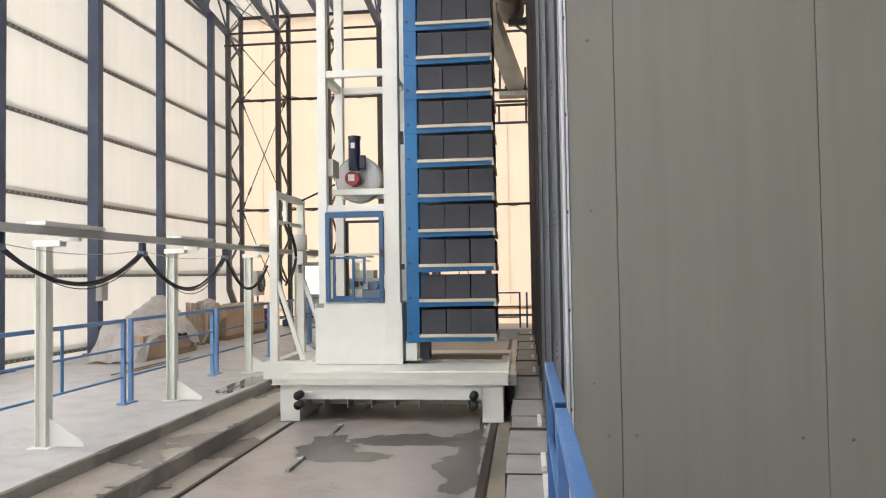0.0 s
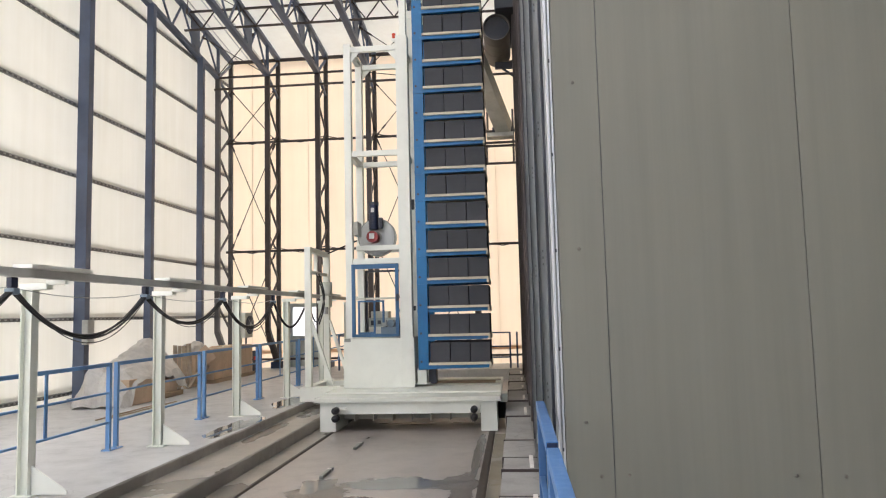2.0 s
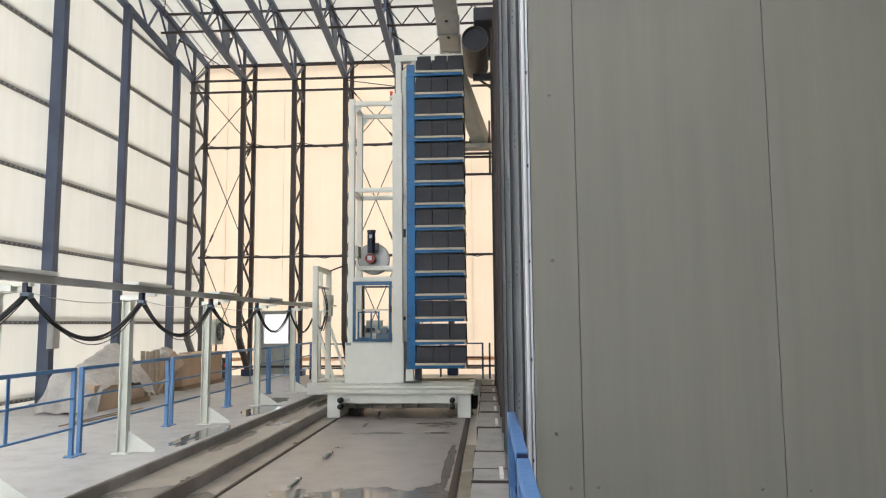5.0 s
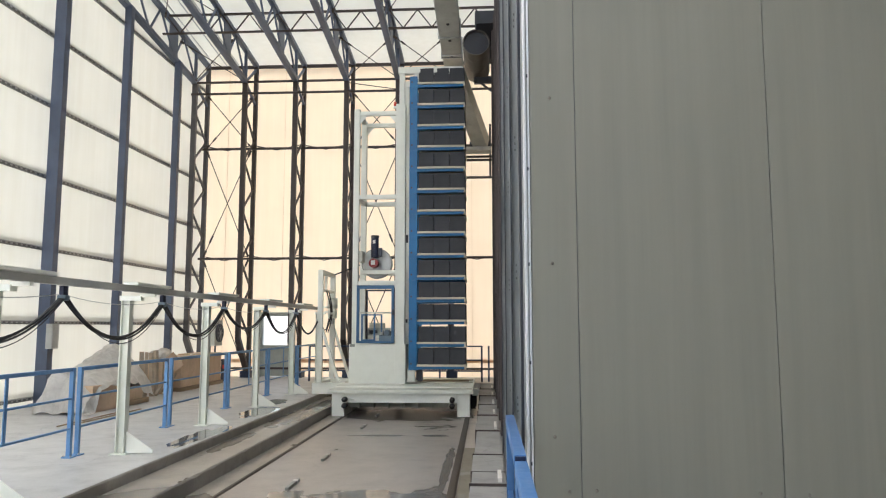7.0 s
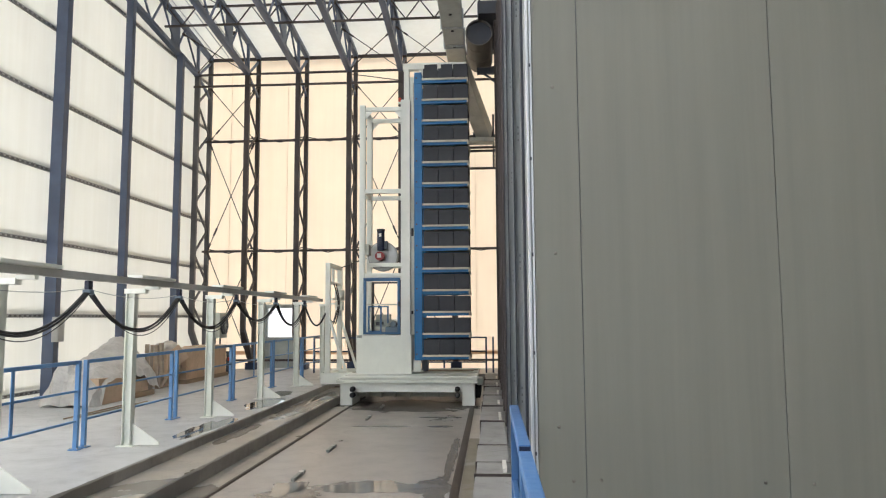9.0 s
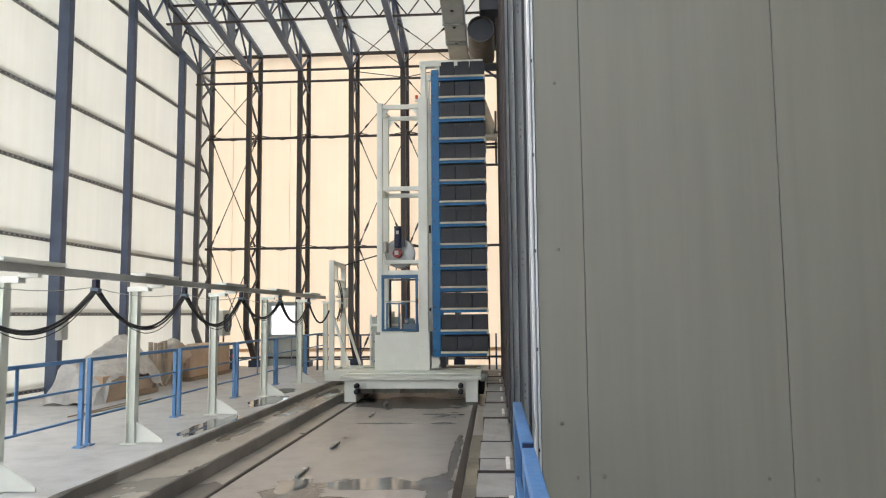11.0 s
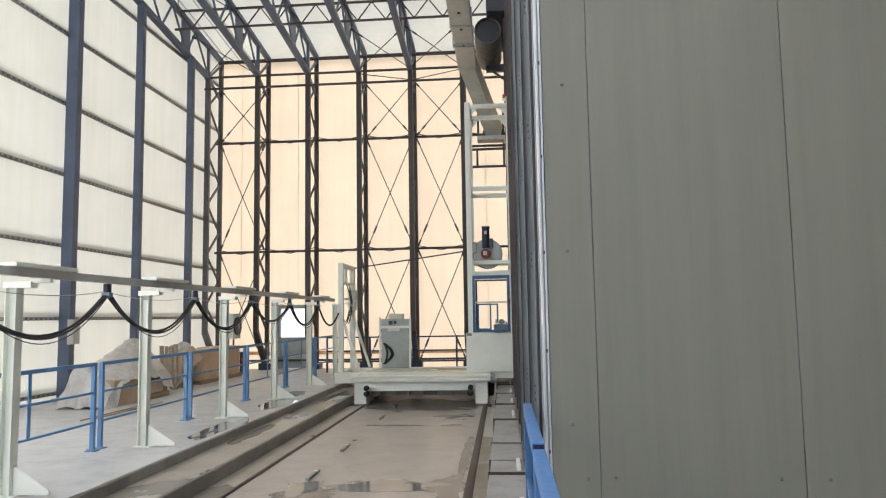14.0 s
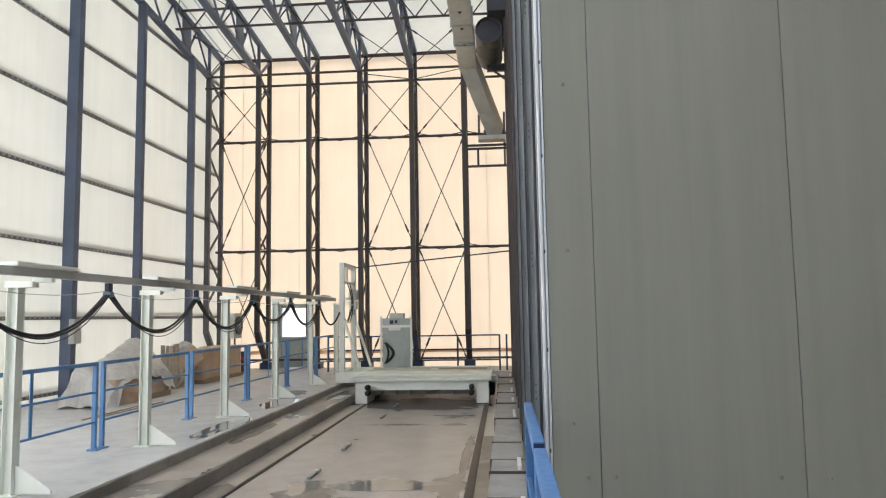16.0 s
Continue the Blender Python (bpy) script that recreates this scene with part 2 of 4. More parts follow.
              (-1.9, 12.45, 0.5, 0.09), (-0.85, 12.5, 0.25, 0.12), (-1.1, 13.6, 0.3, 0.1), (-1.7, 15.4, 1.5, 1.1))
TRACK = concrete("damp concrete track bed", (0.365, 0.328, 0.295), 0.1, 0.32, DAMP_SPOTS, 0.38)
LEDGE = concrete("brown-grey concrete ledge", (0.365, 0.325, 0.275), 0.42, 0.36, ((-3.55, 14.0, 0.26, 2.2), (-3.7, 10.6, 0.12, 1.2)), 0.62)
# Kerb sides: stained concrete, darkened further with painted shade.
STAIN_SHADE_SIDE = concrete("stained concrete side with painted shade", (0.34, 0.315, 0.28), 0.45, 0.6)
SAND = concrete("sandy concrete strip", (0.22, 0.195, 0.15), 0.5, 0.6)
SLAB = concrete("grey concrete slab", (0.32, 0.31, 0.295), 0.1, 0.7)
# Brighter than the yard concrete: sunlight put into the backdrop slope's colour.
BACKDROP = concrete("pale gravel, sunlight painted in", (0.56, 0.55, 0.52), 0.0, 0.9)
YARD = concrete("yard concrete", (0.4, 0.39, 0.37), 0.0, 0.9)
PUDDLE = water_film("standing water", (0.185, 0.178, 0.165), 0.03)
PANEL = sandwich("grey coated panel", (0.208, 0.202, 0.168))
PANEL_IN = sandwich("grey inner panel", (0.4, 0.39, 0.37))
SHEET = plastic_sheet("dusty plastic sheet")
SIGN = painted("signal lamp red", (0.6, 0.05, 0.02), 0.3)


# ---- mesh helpers ----
def add_box(bm, x0, x1, y0, y1, z0, z1, bevel=0.0):
    r = bmesh.ops.create_cube(bm, size=1.0, matrix=Matrix.Translation(((x0 + x1) / 2, (y0 + y1) / 2, (z0 + z1) / 2)) @ Matrix.Diagonal((abs(x1 - x0), abs(y1 - y0), abs(z1 - z0), 1)))
    if bevel > 0:
        es = list({e for v in r["verts"] for e in v.link_edges})
        bmesh.ops.bevel(bm, geom=es, offset=bevel, segments=2, affect="EDGES", profile=0.7)
    return bm


def box(x0, x1, y0, y1, z0, z1, bevel=0.006):
    return add_box(bmesh.new(), x0, x1, y0, y1, z0, z1, bevel)


def along(a, b):
    a, b = Vector(a), Vector(b)
    return Matrix.Translation((a + b) / 2) @ (b - a).to_track_quat("Z", "Y").to_matrix().to_4x4(), (b - a).length


def add_bar(bm, a, b, w, d=None):
    """A straight bar of section w by d between two points."""
    m, length = along(a, b)
    bmesh.ops.create_cube(bm, size=1.0, matrix=m @ Matrix.Diagonal((w, d or w, length, 1)))
    return bm


def bar(a, b, w, d=None):
    return add_bar(bmesh.new(), a, b, w, d)


def add_rod(bm, a, b, r, n=12, r2=None):
    m, length = along(a, b)
    bmesh.ops.create_cone(bm, cap_ends=True, segments=n, radius1=r, radius2=r if r2 is None else r2, depth=length, matrix=m)
    return bm


def rod(a, b, r, n=12, r2=None):
    return add_rod(bmesh.new(), a, b, r, n, r2)


def isection(cx, cy, w, d, z0, z1, tf=0.014, tw=0.01):
    """Upright I section in one piece: flanges face along x, web between them."""
    a, b, e, f = d / 2, w / 2, d / 2 - tf, tw / 2
    ring = [(-a, -b), (-e, -b), (-e, -f), (e, -f), (e, -b), (a, -b), (a, b), (e, b), (e, f), (-e, f), (-e, b), (-a, b)]
    im = bmesh.new()
    lo = [im.verts.new((cx + x, cy + y, z0)) for x, y in ring]
    hi = [im.verts.new((cx + x, cy + y, z1)) for x, y in ring]
    n = len(ring)
    for k in range(n):
        im.faces.new((lo[k], lo[(k + 1) % n], hi[(k + 1) % n], hi[k]))
    im.faces.new(hi)
    im.faces.new(lo[::-1])
    return im


def kerb(x0, x1, y0, y1, z0, z1, seed, step=0.07):
    """Cast slab whose free edge, at x1, is chipped and slightly wavy."""
    km = bmesh.new()
    rows, n = [], int((y1 - y0) / step)
    for j in range(n + 1):
        y = y0 + (y1 - y0) * j / n
        q = noise.noise(Vector((seed, y * 0.9, 0))) * 0.003 + noise.noise(Vector((seed, y * 5.0, 3))) * 0.0045
        chip = 0.014 + 0.03 * max(0.0, noise.noise(Vector((seed, y * 3.1, 7))) - 0.1)
        prof = ((x0, z0), (x1 + q * 0.5, z0), (x1 + q, (z0 + z1) / 2), (x1 + q, z1 - chip), (x1 + q - chip, z1), (x0, z1))
        rows.append([km.verts.new((x, y, z)) for x, z in prof])
    for a, b in zip(rows, rows[1:]):
        for k in range(6):
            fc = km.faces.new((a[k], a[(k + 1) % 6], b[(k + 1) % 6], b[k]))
            # Upright faces take the second material, whose colour holds stain and shade.
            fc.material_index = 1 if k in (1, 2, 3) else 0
    km.faces.new(rows[0][::-1])
    km.faces.new(rows[-1])
    bmesh.ops.recalc_face_normals(km, faces=km.faces)
    return km


def finish(bm, name, mat, smooth=False):
    me = bpy.data.meshes.new(name)
    bm.to_mesh(me)
    bm.free()
    me.materials.append(mat)
    if smooth:
        for p in me.polygons:
            p.use_smooth = True
    return me


def part(name, bm, mat, parent, label="", smooth=False):
    ob = new(name, finish(bm, name, mat, smooth))
    ob.parent = parent
    if label:
        tagged(ob, label)
    return ob


def thing(name, label, category, group="", kind="", at=(0, 0, 0)):
    ob = new(name)
    ob.empty_display_size = 0.2
    ob.location = at
    return tagged(ob, label, category, group, kind)


def solid(name, bm, mat, label, category="", group="", kind="", smooth=False):
    return tagged(new(name, finish(bm, name, mat, smooth)), label, category, group, kind)


def tube(points, r, name, mat, parent, label=""):
    """A round cable through points, as a mesh."""
    bm = bmesh.new()
    n, rings = 8, []
    pts = [Vector(p) for p in points]
    for i, p in enumerate(pts):
        d = (pts[min(i + 1, len(pts) - 1)] - pts[max(i - 1, 0)]).normalized()
        q = d.to_track_quat("Z", "Y")
        rings.append([bm.verts.new(p + q @ Vector((r * math.cos(2 * math.pi * k / n), r * math.sin(2 * math.pi * k / n), 0))) for k in range(n)])
    for a, b in zip(rings, rings[1:]):
        for k in range(n):
            bm.faces.new((a[k], a[(k + 1) % n], b[(k + 1) % n], b[k]))
    bm.faces.new(rings[0][::-1])
    bm.faces.new(rings[-1])
    return part(name, bm, mat, parent, label, True)


# ---- plan ----
WX, WY = -9.05, 22.3          # inner faces of the left and back walls
EX, SY = 8.0, -8.0            # closing walls
RIDGE = 7.15
FRAME_X = [-8.9 + 1.57 * i for i in range(11)]
FLOOR, BED = 0.0, -0.30
POST_Y = [9.15 + 1.78 * i for i in range(-3, 7)]
SLOPE = 0.12


def roof_z(y):
    return 9.95 + SLOPE * (WY - max(y, 2 * RIDGE - y))


# ---- ground and floors ----
bm = box(-900, 900, -900, 900, -0.9, -0.4, 0)
solid("ground", bm, YARD, "pale concrete yard around the hall", "ground", kind="structure")
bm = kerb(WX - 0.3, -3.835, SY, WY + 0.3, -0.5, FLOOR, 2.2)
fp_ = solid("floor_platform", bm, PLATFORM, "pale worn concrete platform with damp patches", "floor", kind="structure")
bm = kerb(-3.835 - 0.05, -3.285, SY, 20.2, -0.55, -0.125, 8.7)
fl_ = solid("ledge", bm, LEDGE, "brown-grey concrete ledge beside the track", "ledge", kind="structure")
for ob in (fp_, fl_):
    ob.data.materials.append(STAIN_SHADE_SIDE)
bm = box(-3.285, -0.185, SY, 20.2, -0.6, BED, 0)
solid("track_bed", bm, TRACK, "damp grey concrete track bed with puddles", "track bed", kind="structure")
bm = box(-3.835, EX, 20.2, WY + 0.3, -0.5, FLOOR, 0.01)
solid("floor_rear", bm, PLATFORM, "pale concrete floor behind the track end", "floor", kind="structure")
bm = box(-0.183, EX, SY, 4.9, -0.5, -0.004, 0.01)
solid("floor_entry", bm, SLAB, "concrete standing floor beside the chambers", "floor", kind="structure")
bm = box(0.19, EX, 4.9, 20.2, -0.5, -0.06, 0)
solid("floor_chambers", bm, SLAB, "grey concrete floor inside the curing chambers", "floor", kind="structure")
bm = box(-0.345, -0.19, SY, 11.2, -0.32, -0.285, 0.006)
solid("sandy_strip", bm, SAND, "sandy concrete strip along the track rail", "strip", kind="structure")

bm = box(-3.282, -2.992, SY, 20.2, -0.32, BED + 0.003, 0.002)
solid("track_margin", bm, LEDGE, "brown-grey concrete margin beside the track rail", "track bed", kind="structure")

# rails of the transfer track
for x, half in ((-2.957, 0.033), (-0.40, 0.05)):
    r = thing("track_rail", "dark rusty steel rail set in the track bed", "rail", "track rails", "structure")
    part("rail_head", box(x - half * 0.6, x + half * 0.6, SY, 20.2, BED + 0.004, BED + 0.014, 0.003), RAIL_STEEL, r)
    part("rail_foot", box(x - half, x + half, SY, 20.2, BED - 0.02, BED + 0.004, 0.002), RAIL_STEEL, r)

# slabs before the chambers, in wide and narrow pieces
slabs = thing("chamber_threshold", "grey concrete threshold slabs before the curing chambers", "threshold", "", "structure")
cuts = [4.9, 5.66, 6.32, 7.32, 7.98, 9.06, 11.05, 11.9, 12.95, 13.6, 14.7, 15.4, 16.5, 17.2, 18.3, 19.0, 20.1]
for y0, y1 in zip(cuts, cuts[1:]):
    low = 0.0 if y1 - y0 < 0.9 else 0.012
    part("slab", box(-0.175 + random.uniform(-0.02, 0.02), 0.188, y0 + 0.022, y1 - 0.012, -0.34, random.uniform(-0.012, 0.004) - low, 0.012), SLAB, slabs)
    part("edge_angle", box(-0.182, 0.189, y0 + 0.004, y0 + 0.019, -0.2, 0.004 - low, 0.0), BROWN_STEEL, slabs, "dark steel edge angle")
    if y1 - y0 < 0.9:
        part("stop_block", box(0.105, 0.145, y0 + 0.12, y1 - 0.1, -0.01, 0.035, 0.006), LABEL_WHITE, slabs, "small white stop block")
part("slab_base", box(-0.15, 0.186, 4.9, 20.2, -0.5, -0.32, 0), BROWN_STEEL, slabs, "dark joint under the slabs")


# ---- translucent cladding ----
def clad(name, label, panels, mat, seam_boxes):
    """panels: boxes whose inner side takes the translucent skin; seam_boxes: tape strips."""
    w = thing(name, label, "wall", "", "structure")
    for (x0, x1, y0, y1, z0, z1), axis, side in panels:
        pm = box(x0, x1, y0, y1, z0, z1, 0)
        # Panels out of view are made clearer to brighten the hall.
        ob = part("panel", pm, MEMBRANE_FILL if y1 < 10.3 else mat, w)
        ob.data.materials.append(CLEAR)
        for p in ob.data.polygons:
            p.material_index = 0 if p.normal[axis] * side > 0.5 else 1
    for s in seam_boxes:
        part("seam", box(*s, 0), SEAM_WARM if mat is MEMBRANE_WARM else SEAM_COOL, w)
    return w


T = 0.05
panels, seams, y = [], [], SY
while y < WY - 0.01:
    y1 = min(y + 1.4625, WY)
    panels.append(((WX - T, WX, y, y1, 0.0, roof_z((y + y1) / 2) + 0.1), 0, 1))
    y = y1
clad("wall_left", "pale translucent cladding on the long hall wall", panels, MEMBRANE_COOL, seams)

panels, seams = [], []
DOOR = (-6.98, -6.14)
cuts = [WX, -8.25, *DOOR, -4.5, -2.58, -0.434, 1.45, 3.3, 5.2, EX]
for a, b in zip(cuts, cuts[1:]):
    panels.append(((a, b, WY, WY + T, 1.9 if a == DOOR[0] else 0.0, 10.0), 1, -1))
    if b not in DOOR and b < EX:
        seams.append((b - 0.006, b + 0.006, WY - 0.004, WY, 0.05, 9.9))
seams.append((-6.406, -6.394, WY - 0.004, WY, 1.99, 9.9))
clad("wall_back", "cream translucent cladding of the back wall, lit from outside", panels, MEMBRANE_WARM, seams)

for a, b in ((WX, DOOR[0] - 0.07), (DOOR[1] + 0.07, EX)):
    fs = thing("base_flashing", "pale flashing strip low on the back wall", "flashing", "base flashing", "structure")
    part("strip", box(a, b, WY - 0.012, WY - 0.005, 0.43, 0.54, 0), SEAM_WARM, fs)

# Opening added out of view to let light into the hall.
FILL_OPENING = (-8.8, -0.8, 5.6)
panels = [((WX, FILL_OPENING[0], SY - T, SY, 0.0, 10.3), 1, 1), ((FILL_OPENING[0], FILL_OPENING[1], SY - T, SY, FILL_OPENING[2], 10.3), 1, 1), ((FILL_OPENING[1], EX, SY - T, SY, 0.0, 10.3), 1, 1)]
clad("wall_front", "unseen pale front cladding with an opening added for light", panels, MEMBRANE_COOL, [])
w = thing("wall_right", "grey coated panel wall closing the hall, with an unseen shade panel", "wall", "", "structure")
part("panel", box(EX, EX + 0.1, SY, WY, -0.4, 12.0, 0), PANEL, w)
# Unseen panel added to cut light on the chamber front's right side.
part("shade_panel", box(2.65, 2.75, SY, 3.72, -0.003, 9.0, 0), PANEL, w)

roof = thing("ceiling", "translucent pale roof cladding on dark steel trusses", "ceiling", "", "structure")
for y0, y1 in ((RIDGE, WY + 0.1), (SY - 0.1, RIDGE)):
    rm = bmesh.new()
    x = WX - 0.1
    while x < EX:
        x1 = min(x + 1.57 * 2, EX + 0.1)
        vs = [rm.verts.new((px, py, roof_z(py) + dz)) for dz in (0.0, 0.05) for px, py in ((x, y0), (x1, y0), (x1, y1), (x, y1))]
        for q, mi in (((0, 3, 2, 1), 0), ((4, 5, 6, 7), 1), ((0, 1, 5, 4), 1), ((1, 2, 6, 5), 1), ((2, 3, 7, 6), 1), ((3, 0, 4, 7), 1)):
            rm.faces.new([vs[i] for i in q]).material_index = mi
        x = x1
    # The unseen roof slope gets the extra-clear skin as fill light.
    ob = part("roof_sheet", rm, MEMBRANE_ROOF if y0 == RIDGE else MEMBRANE_FILL, roof)
    ob.data.materials.append(CLEAR)

# Slope added outside so that the door opening shows bright.
bk = bmesh.new()
vs = [bk.verts.new(p) for p in ((-70, 25, -0.39), (30, 25, -0.39), (30, 70, 5.2), (-70, 70, 5.2), (30, 70, -0.39), (-70, 70, -0.39))]
for q in ((0, 1, 2, 3), (1, 4, 2), (0, 3, 5), (3, 2, 4, 5), (0, 5, 4, 1)):
    bk.faces.new([vs[i] for i in q])
bmesh.ops.recalc_face_normals(bk, faces=bk.faces)
solid("backdrop_bank", bk, BACKDROP, "pale slope added behind the back door as a bright backdrop", "ground", kind="structure")

# back door: opening with a grey lower leaf
door = thing("door_1", "open half door with a grey lower leaf in the back wall", "door", "", "structure")
part("leaf", box(DOOR[0] + 0.03, DOOR[1] - 0.03, WY - 0.03, WY + 0.02, 0.01, 0.97, 0.006), GREY_BOX, door, "grey lower door leaf")
for a, b in ((DOOR[0] - 0.06, DOOR[0] + 0.03), (DOOR[1] - 0.03, DOOR[1] + 0.06)):
    part("jamb", box(a, b, WY - 0.06, WY + 0.08, 0.0, 1.96, 0.004), GREY_BOX, door)
part("lintel", box(DOOR[0] - 0.06, DOOR[1] + 0.06, WY - 0.055, WY + 0.075, 1.86, 1.98, 0.004), GREY_BOX, door)


# ---- steel frames ----
def lattice(bm, a0, a1, b0, b1, n, w):
    """Zigzag lacing between chord a0-a1 and chord b0-b1."""
    a0, a1, b0, b1 = (Vector(v) for v in (a0, a1, b0, b1))
    for i in range(n):
        p, q = i / n, (i + 1) / n
        if i % 2 == 0:
            add_bar(bm, a0.lerp(a1, p), b0.lerp(b1, q), w, w)
        else:
            add_bar(bm, b0.lerp(b1, p), a0.lerp(a1, q), w, w)


YF, YR = 21.1, 22.12


def portal(x):
    steel = CORNER_STEEL if x < -8.5 else BROWN_STEEL
    f = thing("portal_frame", "dark brown steel lattice column and roof truss", "steel frame", "portal frames", "structure")
    part("outer_chord", box(x - 0.06, x + 0.06, YR - 0.06, YR + 0.06, 0.0, 9.85, 0.004), steel, f)
    part("inner_chord", box(x - 0.072, x + 0.072, YF - 0.06, YF + 0.06, 1.15, 9.05, 0.004), steel, f)
    part("foot_strut", bar((x, YF, 1.18), (x, YR - 0.1, 0.1), 0.16, 0.12), steel, f)
    part("base_plate", box(x - 0.16, x + 0.16, YR - 0.32, YR + 0.12, 0.0, 0.2, 0.006), FENCE_BLUE, f, "navy painted column base")
    lm = bmesh.new()
    lattice(lm, (x, YR - 0.04, 1.2), (x, YR - 0.04, 8.9), (x, YF + 0.04, 1.2), (x, YF + 0.04, 8.9), 10, 0.05)
    part("column_lacing", lm, steel, f)
    for yr in (RIDGE,):
        part("bottom_chord", bar((x, YF + 0.05, 9.0), (x, yr, 9.0 + SLOPE * (YF - yr)), 0.16, 0.12), WALL_STEEL, f)
        part("top_chord", bar((x, YR, roof_z(YR) - 0.1), (x, yr, roof_z(yr) - 0.1), 0.14, 0.12), WALL_STEEL, f)
        rm = bmesh.new()
        lattice(rm, (x, YF, 9.04), (x, yr, 9.04 + SLOPE * (YF - yr)), (x, YF - 0.2, roof_z(YF - 0.2) - 0.14), (x, yr, roof_z(yr) - 0.14), 18, 0.045)
        add_bar(rm, (x, YF, 9.0), (x, YF, roof_z(YF) - 0.12), 0.08, 0.08)
        add_bar(rm, (x, YF, 9.0), (x, YR, 9.75), 0.06, 0.06)
        add_bar(rm, (x, YF, 9.0), (x, YR, 8.55), 0.07, 0.07)
        part("truss_lacing", rm, WALL_STEEL, f)
        part("gusset", box(x - 0.012, x + 0.012, 19.2, 19.75, 9.2, 10.15, 0), WALL_STEEL, f)
    return f


for x in FRAME_X:
    portal(x)

# struts, lattice purlins and rod bracing of the back wall and roof
for z, yy, r in ((3.64, YR - 0.12, 0.036), (7.13, YR - 0.12, 0.036), (8.62, YF - 0.05, 0.032), (8.98, YF - 0.05, 0.032), (0.26, WY - 0.1, 0.032), (9.86, WY - 0.12, 0.05)):
    s = thing("wall_strut", "dark steel strut along the back wall", "strut", "wall struts", "structure")
    part("tube", box(WX + 0.05, EX, yy - r * 0.6, yy + r * 0.6, z - r, z + r, 0.004), BROWN_STEEL, s)
    if z in (3.64, 7.13):
        zz = bmesh.new()
        for a, b in zip(FRAME_X, FRAME_X[1:]):
            add_bar(zz, (a, yy - 0.08, z + 0.09), (a + 0.78, yy - 0.08, z - 0.07), 0.025)
            add_bar(zz, (a + 0.78, yy - 0.08, z - 0.07), (b, yy - 0.08, z + 0.09), 0.025)
        part("lacing", zz, BROWN_STEEL, s)
for yy in (19.0, 15.8, 12.6):
    s = thing("lattice_purlin", "dark steel lattice purlin under the roof", "purlin", "purlins", "structure")
    zt = roof_z(yy) - 0.1
    part("top_chord", box(WX + 0.05, EX, yy - 0.035, yy + 0.035, zt - 0.05, zt, 0.003), BROWN_STEEL, s)
    part("bottom_chord", box(WX + 0.05, EX, yy - 0.035, yy + 0.035, zt - 0.575, zt - 0.53, 0.003), BROWN_STEEL, s)
    zz = bmesh.new()
    for a, b in zip(FRAME_X, FRAME_X[1:]):
        for k in range(2):
            p, q = a + 0.785 * k, a + 0.785 * (k + 1)
            add_bar(zz, (p, yy, zt - 0.03), ((p + q) / 2, yy, zt - 0.55), 0.03)
            add_bar(zz, ((p + q) / 2, yy, zt - 0.55), (q, yy, zt - 0.03), 0.03)
    part("lacing", zz, BROWN_STEEL, s)


def cross_brace(p, q, r, s):
    """Two crossing tie rods with turnbuckles and end cleats."""
    t = thing("tie_rod_cross", "crossed dark steel tie rods with turnbuckles", "bracing", "tie rods", "structure")
    for a, b in ((p, q), (r, s)):
        a, b = Vector(a), Vector(b)
        part("rod", rod(a, b, 0.014, 6), BROWN_STEEL, t)
        part("turnbuckle", rod(a.lerp(b, 0.80), a.lerp(b, 0.87), 0.03, 6), BROWN_STEEL, t)
        cm = bmesh.new()
        add_bar(cm, a, a.lerp(b, 0.06), 0.05, 0.05)
        add_bar(cm, b, b.lerp(a, 0.06), 0.05, 0.05)
        part("cleat", cm, BROWN_STEEL, t)


yb = YR - 0.1
for i in (0, 3, 4):
    a, b = FRAME_X[i] + 0.07, FRAME_X[i + 1] - 0.07
    for z0, z1 in ((0.2, 3.6), (3.7, 7.08), (7.18, 8.85)):
        cross_brace((a, yb, z1), (b, yb, z0), (b, yb, z1), (a, yb, z0))
for i in (0, 3, 4):
    a, b = FRAME_X[i], FRAME_X[i + 1]
    cross_brace((a, 21.0, 9.0), (b, 19.9, 9.85), (b, 21.0, 9.0), (a, 19.9, 9.85))
    cross_brace((a, 18.9, roof_z(18.9) - 0.2), (b, 15.9, roof_z(15.9) - 0.2), (b, 18.9, roof_z(18.9) - 0.2), (a, 15.9, roof_z(15.9) - 0.2))
for i, z0, z1 in ((3, 8.9, 8.68), (4, 8.66, 8.92)):
    t = thing("tie_rod", "thin dark steel tie rod below the roof edge", "bracing", "tie rods", "structure")
    part("rod", rod((FRAME_X[i] + 0.08, YF - 0.02, z0), (FRAME_X[i + 1] - 0.08, YF - 0.02, z1), 0.014, 6), BROWN_STEEL, t)
# laps of the roof sheets next to the wall
for dx in (0.32, 0.7, 1.1):
    lp = thing("roof_lap", "pale lap strip along the roof cladding", "seam", "roof laps", "structure")
    part("strip", bar((WX + dx, RIDGE, roof_z(RIDGE) - 0.012), (WX + dx, WY - 0.1, roof_z(WY - 0.1) - 0.012), 0.03, 0.012), GIRT, lp)

# left wall: columns and girts
LCOL = [2.9, 5.65, 8.4, 11.28, 14.15, 16.83, 19.73]
for yy in LCOL:
    c = thing("wall_column", "blue-grey painted steel column against the pale wall", "column", "wall columns", "structure")
    top = roof_z(yy) - 1.1
    w, back = (0.09, 0.06) if yy < 15 else (0.08, 0.13)
    part("shaft", box(WX + back, WX + 0.30, yy - w, yy + w, 0, top, 0.006), WALL_STEEL, c)
    part("base_plate", box(WX + 0.02, WX + 0.42, yy - 0.2, yy + 0.2, 0, 0.025, 0.004), WALL_STEEL, c)
